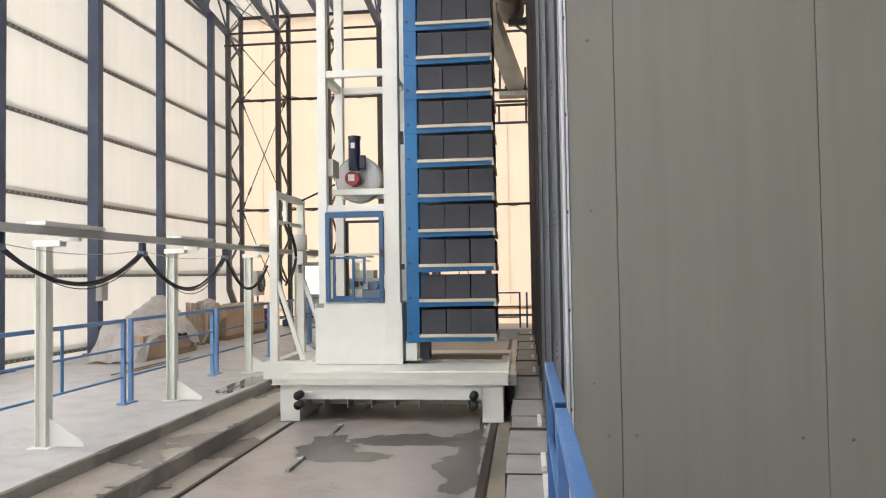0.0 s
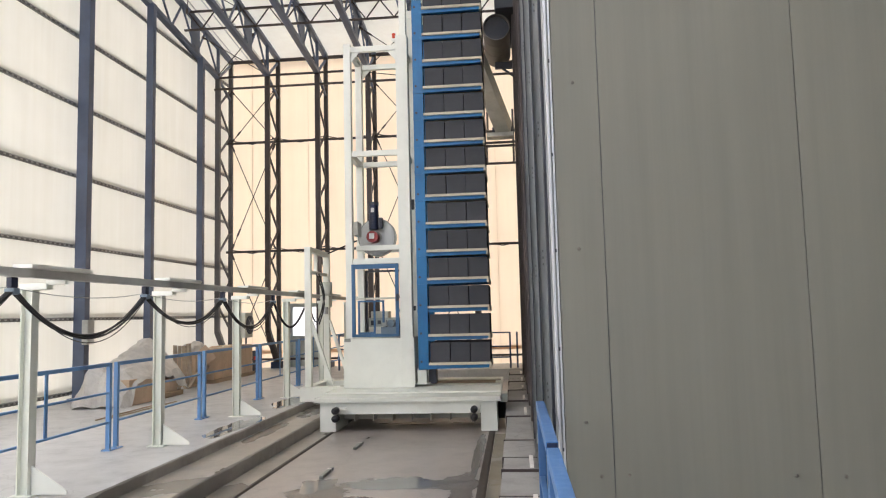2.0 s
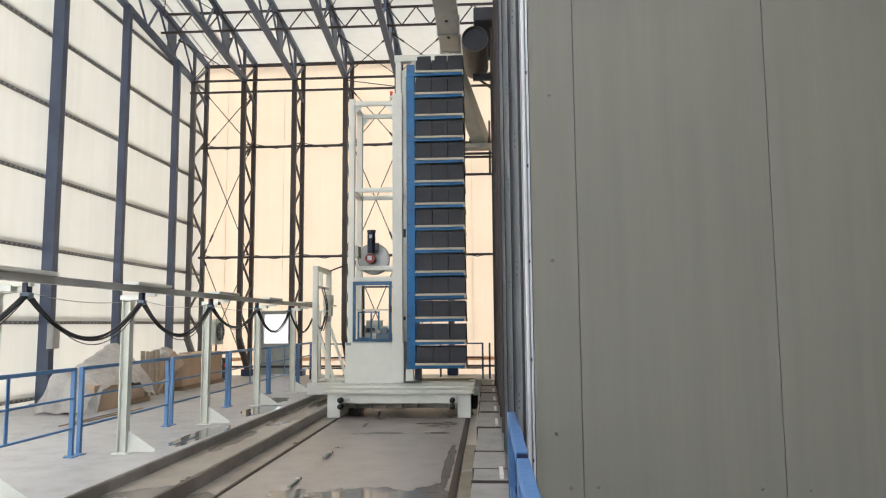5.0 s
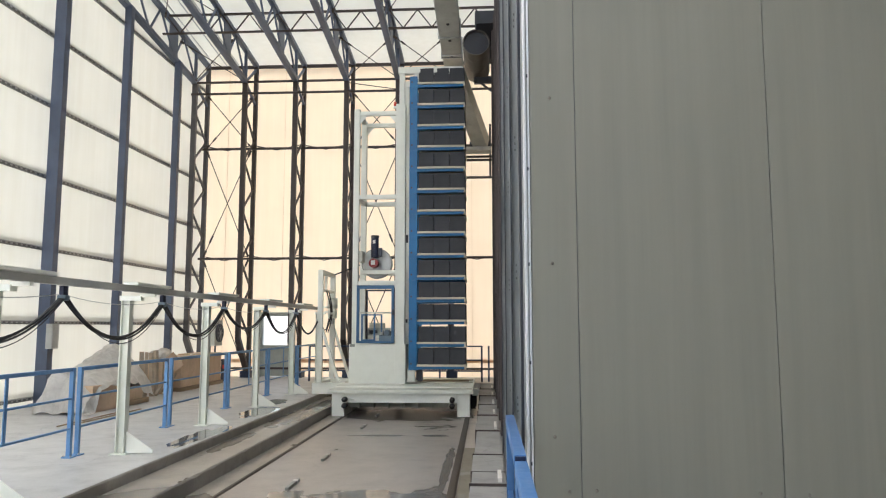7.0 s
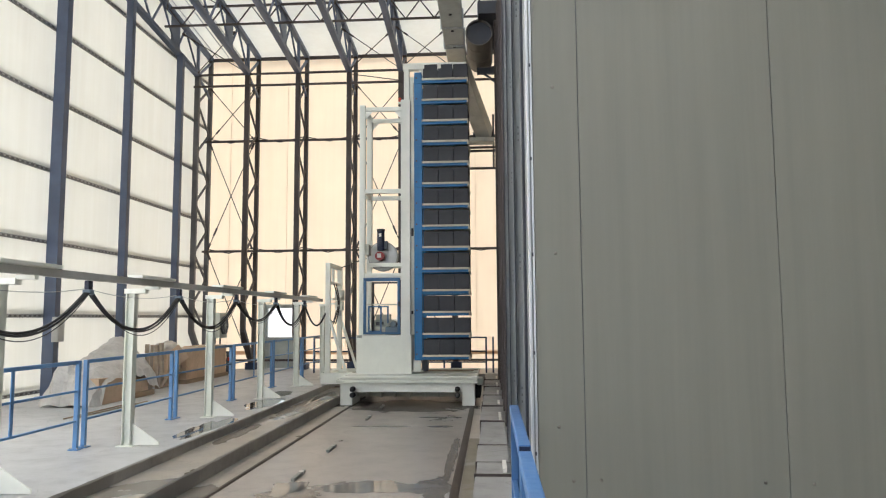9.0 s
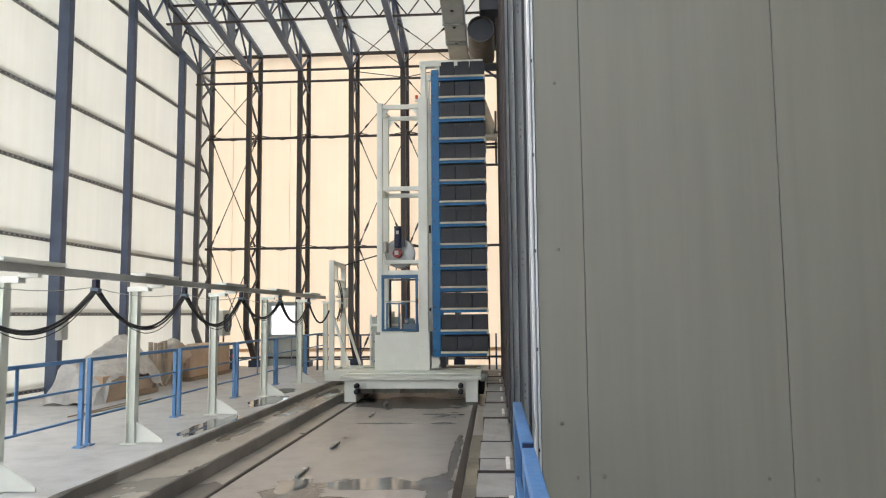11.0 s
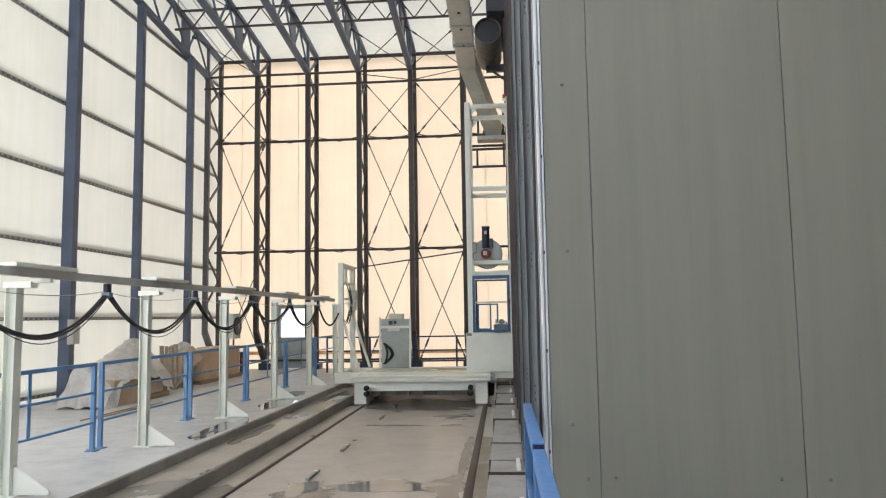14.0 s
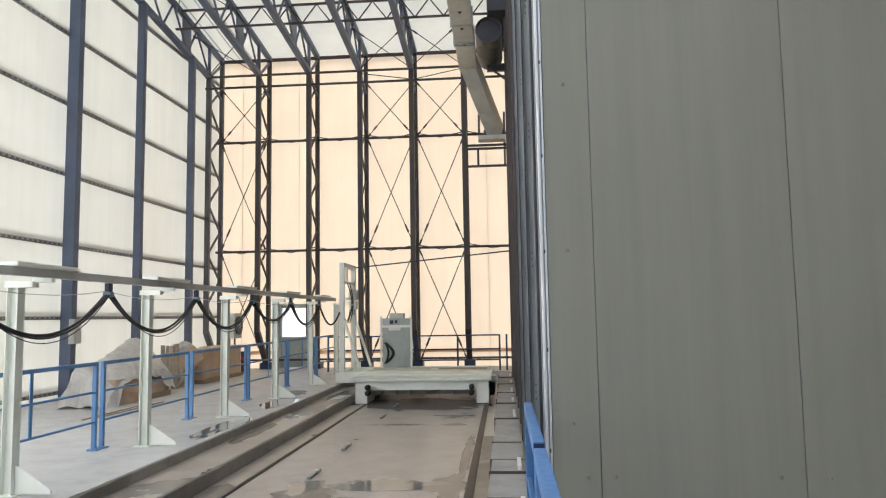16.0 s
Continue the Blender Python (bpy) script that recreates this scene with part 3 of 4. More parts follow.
GZ = [0.12, 1.62, 3.12, 4.6, 6.1, 7.6, 9.1]
for z in GZ:
    g = thing("wall_girt", "perforated dark steel girt along the pale wall", "girt", "wall girts", "structure")
    # Web and bottom flange darker than the top flange.
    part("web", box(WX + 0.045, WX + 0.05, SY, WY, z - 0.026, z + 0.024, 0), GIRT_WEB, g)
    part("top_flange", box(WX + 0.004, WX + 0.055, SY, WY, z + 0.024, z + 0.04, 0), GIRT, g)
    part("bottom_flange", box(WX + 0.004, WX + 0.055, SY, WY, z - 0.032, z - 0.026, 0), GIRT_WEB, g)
    hm = bmesh.new()
    yy = 8.0
    while yy < WY:
        add_box(hm, WX + 0.05, WX + 0.056, yy, yy + 0.06, z - 0.012, z + 0.018)
        yy += 0.15
    part("slots", hm, GIRT, g)
    # Unseen behind the cladding; throws the soft band above the girt.
    part("outer_rail", box(WX - T - 0.05, WX - T - 0.006, SY, WY, z + 0.085, z + 0.17, 0), GIRT, g)


# ---- curing chambers on the right ----
ch = thing("chamber_block", "tall grey panelled curing chamber block", "chamber block", "", "structure")
PX, PY, PH = 0.233, 3.73, 8.8
xs = [PX, 0.469, 1.451, 2.43, 3.398, 4.373, 5.35]
for a, b in zip(xs, xs[1:]):
    part("panel", box(a + 0.0018, b - 0.0018, PY, PY + 0.08, -0.02, PH, 0.0025), PANEL, ch)
part("panel_backing", box(PX + 0.01, 5.35, PY + 0.008, PY + 0.075, 0.0, PH - 0.01, 0), DARK_STEEL, ch)
part("corner_trim", box(PX - 0.011, PX - 0.001, PY - 0.004, PY + 0.10, 0.0, PH, 0.003), ALU, ch, "bright aluminium corner trim")
part("corner_recess", box(PX - 0.019, PX - 0.011, PY + 0.03, PY + 0.09, 0.0, PH, 0.0), GALV, ch)
part("corner_trim", box(PX - 0.031, PX - 0.019, PY + 0.0, PY + 0.10, 0.0, PH, 0.003), ALU, ch, "bright aluminium corner trim")
part("corner_post", box(0.208, 0.25, 4.10, 4.14, 0.0, PH, 0.003), GALV, ch)
# Dark strip painted in for the shaded gap beside the trim.
part("corner_gap", box(0.192, 0.207, 4.105, 4.2, 0.0, PH, 0.002), DARK_STEEL, ch, "dark strip standing for a shaded gap")
part("chamber_roof", box(PX, 5.35, PY, 18.3, PH, PH + 0.1, 0), PANEL_IN, ch)
part("chamber_end", box(5.35, 5.43, PY, 20.3, -0.06, PH, 0), PANEL_IN, ch)
screws = bmesh.new()
for x, z0 in ((0.338, 0.116), (0.405, 0.725), (0.54, 0.73), (1.334, 0.727), (1.565, 0.722), (2.3, 0.73)):
    k = 0
    while z0 + k * 0.874 < PH:
        if x < 0.4 or k % 3 == 0:
            z = z0 + k * 0.874 if x < 0.4 else z0 + k * 1.75
            bmesh.ops.create_uvsphere(screws, u_segments=8, v_segments=5, radius=0.0095, matrix=Matrix.Translation((x, PY - 0.001, z)) @ Matrix.Diagonal((1, 0.6, 1, 1)))
        k += 1
rv = bmesh.new()
for k in range(17):
    add_box(rv, PX - 0.016, PX - 0.009, PY - 0.007, PY - 0.003, 0.35 + 0.5 * k, 0.368 + 0.5 * k)
part("rivets", rv, DARK_STEEL, ch, "small dark trim rivets")
part("screws", screws, SCREW, ch, "small domed fixing screws")
for yy in POST_Y:
    if yy < 4.0:
        continue
    if yy > 10.0:
        c = thing("chamber_jamb", "dark brown steel jamb between two curing chambers", "post", "chamber jambs", "structure")
        part("jamb", box(0.20, 0.31, yy - 0.05, yy + 0.05, -0.06, PH, 0.003), BROWN_STEEL, c)
        part("partition", box(0.37, 5.35, yy - 0.03, yy + 0.02, -0.06, PH, 0), PANEL_IN, c)
        continue
    c = thing("chamber_post", "galvanised steel post between two curing chambers", "post", "chamber posts", "structure")
    # Dark strip put in for the shaded gap before each post.
    part("gap_strip", box(0.187, 0.198, yy - 0.10, yy - 0.085, 0.0, PH, 0.002), DARK_STEEL, c, "dark strip standing for a shaded gap")
    part("front_flange", box(0.194, 0.204, yy - 0.084, yy + 0.07, -0.02, PH, 0.002), GALV, c)
    part("web", box(0.204, 0.262, yy - 0.045, yy + 0.002, -0.06, PH, 0.003), GALV, c)
    # Black plate stands for the shaded gap deeper in.
    part("inner_gap", box(0.262, 0.36, yy - 0.012, yy + 0.002, -0.06, PH, 0), BLACK, c, "dark plate standing for the shaded gap behind the web")
    part("rear_flange", box(0.36, 0.37, yy - 0.09, yy + 0.07, -0.06, PH, 0), GALV, c)
    part("guide", box(0.205, 0.235, yy + 0.074, yy + 0.104, 0.0, PH, 0.003), ALU, c)
    part("partition", box(0.37, 5.35, yy - 0.03, yy + 0.02, -0.06, PH, 0), PANEL_IN, c)
    nm = bmesh.new()
    for z in (0.9, 1.9, 2.9, 3.9, 4.9, 5.9, 6.9):
        for k in range(3):
            add_box(nm, 0.226, 0.235, yy - 0.048, yy - 0.044, z + 0.05 * k, z + 0.05 * k + 0.018)
    part("slots", nm, GIRT_WEB, c)
c = thing("end_column", "dark brown full-height steel column", "column", "", "structure")
part("shaft", box(0.165, 0.30, 18.25, 18.45, 0.0, 9.6, 0.004), BROWN_STEEL, c)


# ---- railings ----
def flat_panel(parent, x, y0, y1, mat, zs, top, thick=0.045, mids=True):
    for yy in (y0, y1):
        post = part("post", box(x - 0.025, x + 0.025, yy - 0.025, yy + 0.025, 0.0, top, 0.005), mat, parent)
        part("foot_plate", box(x - 0.06, x + 0.06, yy - 0.06, yy + 0.06, 0.0, 0.014, 0.002), mat, post)
        for sx in (-0.045, 0.045):
            part("anchor_bolt", rod((x + sx, yy - 0.04, 0.012), (x + sx, yy - 0.04, 0.03), 0.009, 6), GALV, post)
    for z in zs:
        h = thick if z == zs[0] else 0.024
        part("rail", box(x - 0.018, x + 0.018, y0, y1, z - h / 2, z + h / 2, 0.004), mat, parent)
    if mids:
        part("infill_bar", box(x - 0.006, x + 0.006, (y0 + y1) / 2 - 0.025, (y0 + y1) / 2 + 0.025, zs[-1], zs[0], 0.002), mat, parent)


for i in range(-3, 5):
    yy = 8.565 + 2.565 * i
    g = thing("railing_panel", "light blue steel railing panel on the platform", "railing", "platform railing")
    flat_panel(g, -4.946, yy + 0.085, yy + 2.48, RAIL_BLUE, (1.03, 0.69, 0.335), 1.05)
for k, (a, b) in enumerate(((-5.03, -2.55), (-2.5, -0.14))):
    g = thing("rear_fence", "dark blue steel fence before the back wall", "railing", "rear fence")
    for xx in (a, (a + b) / 2, b):
        part("post", box(xx - 0.025, xx + 0.025, 20.48, 20.53, 0, 1.0, 0.004), FENCE_BLUE, g)
    for z in (0.985, 0.6, 0.3):
        part("rail", box(a, b, 20.49, 20.52, z - 0.02, z + 0.02, 0.004), FENCE_BLUE, g)
g = thing("fence_post", "dark blue steel post beside the chamber", "post")
part("shaft", box(0.03, 0.08, 20.5, 20.55, 0, 1.0, 0.004), FENCE_BLUE, g)
for y0, y1 in ((3.05, 4.42), (0.75, 2.99), (-1.6, 0.69)):
    g = thing("side_railing", "blue steel railing beside the grey panel wall, in the darker copy", "railing", "side railing")
    for yy in (y0 + 0.03, y1 - 0.03):
        part("post", box(0.113, 0.157, yy - 0.028, yy + 0.028, -0.004, 0.98, 0.005), RAIL_BLUE_DIM, g)
    up = 0.006 if y0 > 3 else -0.006
    part("rail", box(0.109, 0.160, y0, y1, 0.955 + up, 1.01 + up, 0.006), RAIL_BLUE_DIM, g)
    # Solid dark plug paints the shade inside the open tube.
    part("tube_end_plug", box(0.113, 0.156, y0 - 0.004, y0 + 0.01, 0.960 + up, 1.005 + up, 0), MOTOR_BLUE, g, "dark plug standing for the shaded open tube end")
    part("rail", box(0.118, 0.148, y0, y1, 0.55, 0.59, 0.005), RAIL_BLUE_DIM, g)
    part("rail", box(0.118, 0.148, y0, y1, 0.12, 0.16, 0.005), RAIL_BLUE_DIM, g)


# ---- festoon support ----
for i in range(-2, 5):
    yy = 8.77 + 2.57 * i + (0.10 if i == -1 else 0.0)
    p = thing("festoon_post", "greenish white steel post with a gusset foot", "post", "festoon posts")
    shaft = part("shaft", isection(-4.46, yy, 0.105, 0.11, 0.012, 1.86, 0.011), POST_CREAM, p)
    part("foot_plate", box(-4.56, -4.35, yy - 0.1, yy + 0.1, 0.0, 0.014, 0.003), POST_CREAM, shaft)
    gm = bmesh.new()
    pr = [(-4.40, 0.014), (-4.06, 0.014), (-4.06, 0.05), (-4.40, 0.27)]
    a = [gm.verts.new((x, yy - 0.008, z)) for x, z in pr]
    b = [gm.verts.new((x, yy + 0.008, z)) for x, z in pr]
    gm.faces.new(a)
    gm.faces.new(b[::-1])
    for k in range(4):
        gm.faces.new((a[k], b[k], b[(k + 1) % 4], a[(k + 1) % 4]))
    bmesh.ops.recalc_face_normals(gm, faces=gm.faces)
    part("gusset", gm, CREAM, shaft)
    part("bracket", box(-4.54, -4.27, yy - 0.05, yy + 0.05, 1.86, 1.92, 0.004), CREAM, p)
    part("arm", box(-4.29, -4.10, yy - 0.03, yy + 0.03, 1.905, 1.945, 0.004), CREAM, p)
    part("splice_plate", box(-4.24, -4.06, yy - 0.55, yy + 0.35, 2.022, 2.058, 0.004), CREAM, p)
r = thing("festoon_rail", "long pale steel rail carrying the hanging cables", "rail")
cm = bmesh.new()
add_box(cm, -4.18, -4.12, SY, 17.6, 1.945, 1.953)
add_box(cm, -4.18, -4.12, SY, 17.6, 2.012, 2.02)
add_box(cm, -4.184, -4.172, SY, 17.6, 1.945, 2.02)
add_box(cm, -4.128, -4.116, SY, 17.6, 1.945, 2.02)
# Greyer than the posts: the channel's shaded side is put into its colour.
part("channel", cm, RAIL_GREY, r)

# ---- the hanging cables, which travel with the car ----
festoon = thing("cable_festoon", "black cables hanging in loops from small trolleys", "cable")
TROLLEY = [0.78 - 2.19 * k for k in range(6)]
for k, ty in enumerate(TROLLEY):
    part("trolley", box(-4.175, -4.125, ty - 0.04, ty + 0.04, 1.85, 1.94, 0.008), MOTOR_BLUE, festoon)
    part("saddle", box(-4.195, -4.105, ty - 0.04, ty + 0.04, 1.795, 1.85, 0.015), PUMP_GREY, festoon, "blue-grey cable saddle")
    if k + 1 < len(TROLLEY):
        for off, sag, rr in ((-0.02, 0.36, 0.012), (0.0, 0.345, 0.0125), (0.02, 0.37, 0.0105), (0.036, 0.41, 0.005)):
            sag *= 0.85 if k == 1 else 1.12
            y0, y1 = TROLLEY[k + 1] + 0.04, ty - 0.04
            pts = []
            for j in range(25):
                u = j / 24
                s = 1 - (2 * u - 1) ** 2
                s = s ** 1.05
                pts.append((-4.15 + off, y0 + (y1 - y0) * u, 1.81 - sag * s))
            tube(pts, rr, "cable", CABLE, festoon)
    if k + 1 < len(TROLLEY):
        pts = [(-4.17, TROLLEY[k + 1] + (ty - TROLLEY[k + 1]) * j / 12, 1.86 - 0.07 * (1 - (j / 6 - 1) ** 2)) for j in range(13)]
        tube(pts, 0.004, "tow_rope", GALV, festoon)
pts = [(-4.15 + 0.27 * (j / 16), 0.82 + 0.9 * j / 16, 1.81 - 0.38 * math.sin(math.pi * j / 16) ** 0.9 - 0.1 * j / 16) for j in range(17)]
tube(pts, 0.02, "cable", CABLE, festoon)


# ---- transfer car (origin: bumper plane on the track axis) ----
car = thing("transfer_car", "off-white steel transfer car rolling on the track", "rail car")
DK = 0.272
for x0, x1 in ((-3.16, -2.90), (-0.587, -0.328)):
    for y0, y1 in ((0.07, 0.95), (2.2, 2.95)):
        wb = part("wheel_box", box(x0, x1, y0, y1, -0.288, 0.18, 0.012), CREAM, car)
        part("wheel", rod(((x0 + x1) / 2 - 0.05, (y0 + y1) / 2, -0.128), ((x0 + x1) / 2 + 0.05, (y0 + y1) / 2, -0.128), 0.158, 24), RAIL_STEEL, wb, "dark steel wheel")
    part("side_beam", box(x0 + 0.02, x1 - 0.02, 0.75, 2.2, -0.1, 0.18, 0.01), CREAM, car)
part("front_beam", box(-2.898, -0.589, 0.06, 0.25, -0.01, 0.18, 0.008), CREAM, car)
part("deck_edge", box(-3.24, -0.27, 0.0, 0.62, 0.192, 0.252, 0.008), CREAM_WORN, car, "scuffed off-white front plate")
part("deck_lip", box(-3.25, -0.26, -0.012, 0.6, 0.18, 0.19, 0.003), CREAM, car)
part("deck", box(-3.24, -0.27, 0.62, 3.22, 0.18, DK, 0.01), CREAM, car)
gm = bmesh.new()
for k in range(22):
    x = -1.25 + 0.043 * k
    add_box(gm, x, x + 0.01, 0.66, 1.2, DK, DK + 0.004)
part("tread_ribs", gm, CREAM, car)
for x0, x1 in ((-1.55, -0.4), (-3.1, -1.75)):
    part("deck_plate", box(x0, x1, 1.7, 2.35, DK + 0.001, DK + 0.02, 0.004), TIMBER if x0 > -2 else CREAM_DIRT_SHADE, car)
part("rail_strip", box(-3.2, -0.3, 1.62, 1.68, DK, DK + 0.03, 0.004), CREAM_DIRT_SHADE, car)
part("rail_strip", box(-3.2, -0.3, 2.42, 2.48, DK, DK + 0.03, 0.004), CREAM_DIRT_SHADE, car)
part("rear_beam", box(-2.935, -0.585, 2.75, 2.95, 0.02, 0.18, 0.008), CREAM, car)
part("under_shaft", rod((-2.9, 1.0, -0.1), (-0.62, 1.0, -0.1), 0.03, 12), GALV, car)
# Soiled paint on ribs and plates also stands for shade under the car.
for k in range(7):
    x = -2.65 + 0.31 * k
    part("under_rib", box(x, x + 0.015, 0.27, 0.55, -0.15, 0.18, 0.002), CREAM_DIRT_SHADE, car)
part("under_plate", box(-2.88, -0.62, 0.55, 0.57, -0.15, 0.18, 0.0), CREAM_DIRT_SHADE, car)
part("rear_plate", box(-2.88, -0.62, 1.9, 1.93, -0.14, 0.18, 0.0), CREAM_DIRT_SHADE, car)
for bx in (-2.868, -0.68):
    bb = part("bumper_bracket", box(bx - 0.03, bx + 0.16 if bx < -2 else bx + 0.03, 0.0, 0.05, 0.07, 0.10, 0.004), CREAM, car)
    for z in (0.065, -0.055):
        bp_ = rod((bx, -0.13, z), (bx, -0.01, z), 0.054, 20)
        part("bumper", bp_, BLACK, bb, "black rubber bumper", True)
part("side_gear", box(-0.325, -0.20, 0.6, 1.5, -0.14, 0.14, 0.02), BLACK, car, "black drive unit on the side")
part("side_cover", box(-0.29, -0.17, 0.5, 0.9, 0.10, 0.24, 0.01), GREY_BOX, car, "grey drive cover")
part("side_gear", rod((-0.33, 0.95, -0.1), (-0.22, 0.95, -0.1), 0.12, 16), BLACK, car)
part("outrigger", box(-3.95, -3.24, 1.6, 1.86, 0.015, 0.27, 0.01), CREAM, car)
part("outrigger", box(-3.95, -3.24, 2.9, 3.2, 0.015, 0.27, 0.01), CREAM, car)
part("outrigger_beam", box(-3.96, -3.80, 1.86, 2.9, 0.06, 0.26, 0.01), CREAM, car)
# current collector frame
fp, fr = 1.72, 3.05
for yy in (fp, fr):
    part("frame_post", box(-3.87, -3.75, yy - 0.05, yy + 0.05, 0.27, 2.855, 0.008), CREAM, car)
    part("frame_brace", bar((-3.76, yy, 1.47), (-3.37, yy, 0.29), 0.06, 0.06), CREAM, car)
part("frame_top", box(-3.865, -3.755, fp + 0.05, fr - 0.05, 2.755, 2.85, 0.008), CREAM, car)
part("frame_rail", box(-3.84, -3.78, fp + 0.05, fr - 0.05, 2.36, 2.42, 0.006), CREAM, car)
part("frame_hanger", box(-3.84, -3.78, fp + 0.5, fp + 0.56, 2.42, 2.755, 0.004), CREAM, car)
part("junction_box", rod((-3.77, fr - 0.20, 1.98), (-3.77, fr - 0.20, 2.24), 0.125, 20), CREAM_WORN, car, "pale round cable gland box", True)
part("junction_box", box(-3.86, -3.68, fr - 0.32, fr - 0.06, 1.74, 1.96, 0.02), CREAM_WORN, car, "pale junction box")
part("cable_gland", rod((-3.78, fr - 0.2, 1.60), (-3.78, fr - 0.2, 1.74), 0.05, 12), GALV, car)
for dx, s in ((0.0, 1.0), (0.05, 0.8)):
    pts = [(-3.74 + dx, fp + 0.3 + 0.5 * math.sin(math.pi * j / 14) * s, 2.36 - 0.95 * j / 14) for j in range(15)]
    tube(pts, 0.014, "cable", CABLE, car)
tube([(-3.88, fp + 0.4 + 0.1 * j, 1.45 + 0.015 * (j - 4) ** 2) for j in range(10)], 0.014, "cable", CABLE, car)

# control cabinet standing on the car
cab = thing("control_cabinet", "light grey control cabinet standing on the transfer car", "cabinet")
part("body", box(-3.12, -2.42, 2.58, 2.98, DK + 0.03, 1.50, 0.01), GREY_BOX, cab)
cd = part("door", box(-3.08, -2.46, 2.565, 2.58, 0.42, 1.28, 0.005), GREY_BOX, cab)
part("plinth", box(-3.10, -2.44, 2.60, 2.96, DK, DK + 0.03, 0.0), BLACK, cab)
part("head_rail", box(-3.14, -2.40, 2.555, 2.60, 1.27, 1.33, 0.006), CREAM, cab)
for x in (-3.155, -2.405):
    part("side_post", box(x - 0.02, x + 0.02, 2.56, 2.62, DK, 1.56, 0.006), CREAM, cab, "pale steel side post")
part("label_plate", box(-2.96, -2.66, 2.56, 2.566, 1.20, 1.29, 0.0), LABEL_WHITE, cd, "white label plate")
part("roof_unit", box(-2.95, -2.60, 2.65, 2.95, 1.50, 1.63, 0.01), CREAM_DIRT_SHADE, cab)
part("socket", box(-2.93, -2.84, 2.53, 2.58, 1.36, 1.45, 0.01), DARK_STEEL, cab)
part("socket", box(-2.80, -2.74, 2.53, 2.58, 1.38, 1.45, 0.01), DARK_STEEL, cab)
for k in range(3):
    pts = [(-3.02 + 0.20 * math.sin(math.pi * j / 14) - 0.02 * k, 2.52 - 0.015 * k, 0.40 + 0.50 * j / 14) for j in range(15)]
    tube(pts, 0.016, "cable_coil", CABLE, cab)
    tube([(p[0] * 0.35 - 1.97, p[1], p[2]) for p in pts], 0.016, "cable_coil", CABLE, cab)

# ---- stacker tower (same origin as the car) ----
tower = thing("stacker_tower", "off-white lift tower with blue forks on the transfer car", "lift tower")
F, B = 1.28, 2.40
part("base_box", box(-3.07, -1.80, F, B, DK + 0.004, 1.15, 0.012), CREAM, tower)
part("slide_foot", box(-3.05, -1.83, F + 0.06, B - 0.06, 0.13, DK + 0.05, 0.01), CREAM, tower)
part("base_skid", box(-3.09, -1.55, F + 0.1, B - 0.1, DK + 0.045, DK + 0.075, 0.004), CREAM_DIRT_SHADE, tower)
part("mast", box(-3.015, -2.885, F, F + 0.14, 1.15, 6.54, 0.01), CREAM, tower)
part("mast", box(-2.045, -1.826, F - 0.005, F + 0.2, DK + 0.05, 6.65, 0.01), CREAM, tower)
part("mast", box(-3.015, -2.885, B - 0.14, B, 1.15, 6.54, 0.01), CREAM, tower)
part("mast", box(-2.045, -1.826, B - 0.2, B, 1.15, 6.65, 0.01), CREAM, tower)
for z in (4.485, 6.44, 2.52):
    for y0 in (F + 0.02, B - 0.10):
        part("cross_beam", box(-2.885, -2.045, y0, y0 + 0.08, z - 0.05, z + 0.05, 0.006), CREAM, tower)
for z in (6.5, 4.485):
    for x0 in (-3.0, -2.0):
        part("side_beam", box(x0, x0 + 0.1, F + 0.14, B - 0.14, z - 0.05, z + 0.05, 0.006), CREAM, tower)
for x0, x1 in ((-2.885, -2.72), (-2.045, -2.21)):
    for yy in (F + 0.05, B - 0.06):
        gm = bmesh.new()
        v = [gm.verts.new(p) for p in ((x0, yy, 6.39), (x1, yy, 6.39), (x0, yy, 6.2))]
        w_ = [gm.verts.new((p.co.x, yy + 0.012, p.co.z)) for p in v]
        gm.faces.new(v)
        gm.faces.new(w_[::-1])
        for k in range(3):
            gm.faces.new((v[k], w_[k], w_[(k + 1) % 3], v[(k + 1) % 3]))
        bmesh.ops.recalc_face_normals(gm, faces=gm.faces)
        part("corner_gusset", gm, CREAM, tower)
# hoist: bar, drum, gearbox and motor
HY = F + 0.62
part("hoist_shelf", box(-2.885, -2.045, F + 0.3, F + 0.42, 2.74, 2.83, 0.006), CREAM, tower)
part("hoist_shelf", box(-2.885, -2.045, HY + 0.2, HY + 0.3, 2.74, 2.83, 0.006), CREAM, tower)
drum = part("hoist_drum", rod((-2.555, HY, 3.01), (-2.555, HY + 0.14, 3.01), 0.358, 40), DISC, tower, "large grey steel hoist disc")
part("drum_hub", rod((-2.555, HY - 0.03, 3.01), (-2.555, HY, 3.01), 0.10, 20), DISC, drum)
part("drum_rim", rod((-2.555, HY - 0.012, 3.01), (-2.555, HY - 0.002, 3.01), 0.335, 40, 0.34), GALV, drum)
gb = part("gearbox", rod((-2.60, HY - 0.24, 3.0), (-2.60, HY - 0.03, 3.0), 0.108, 20), RED, tower, "red gearbox")
part("gearbox_label", box(-2.655, -2.56, HY - 0.246, HY - 0.241, 2.96, 3.06, 0), LABEL_WHITE, gb, "white label")
mt = part("motor", rod((-2.585, HY - 0.12, 3.14), (-2.585, HY - 0.12, 3.60), 0.088, 18), MOTOR_BLUE, tower, "navy blue motor")
part("motor_cap", rod((-2.585, HY - 0.12, 3.60), (-2.585, HY - 0.12, 3.65), 0.097, 18), DARK_STEEL, mt)
part("motor_label", box(-2.62, -2.56, HY - 0.212, HY - 0.205, 3.46, 3.54, 0), LABEL_WHITE, mt, "white label")
for k in range(6):
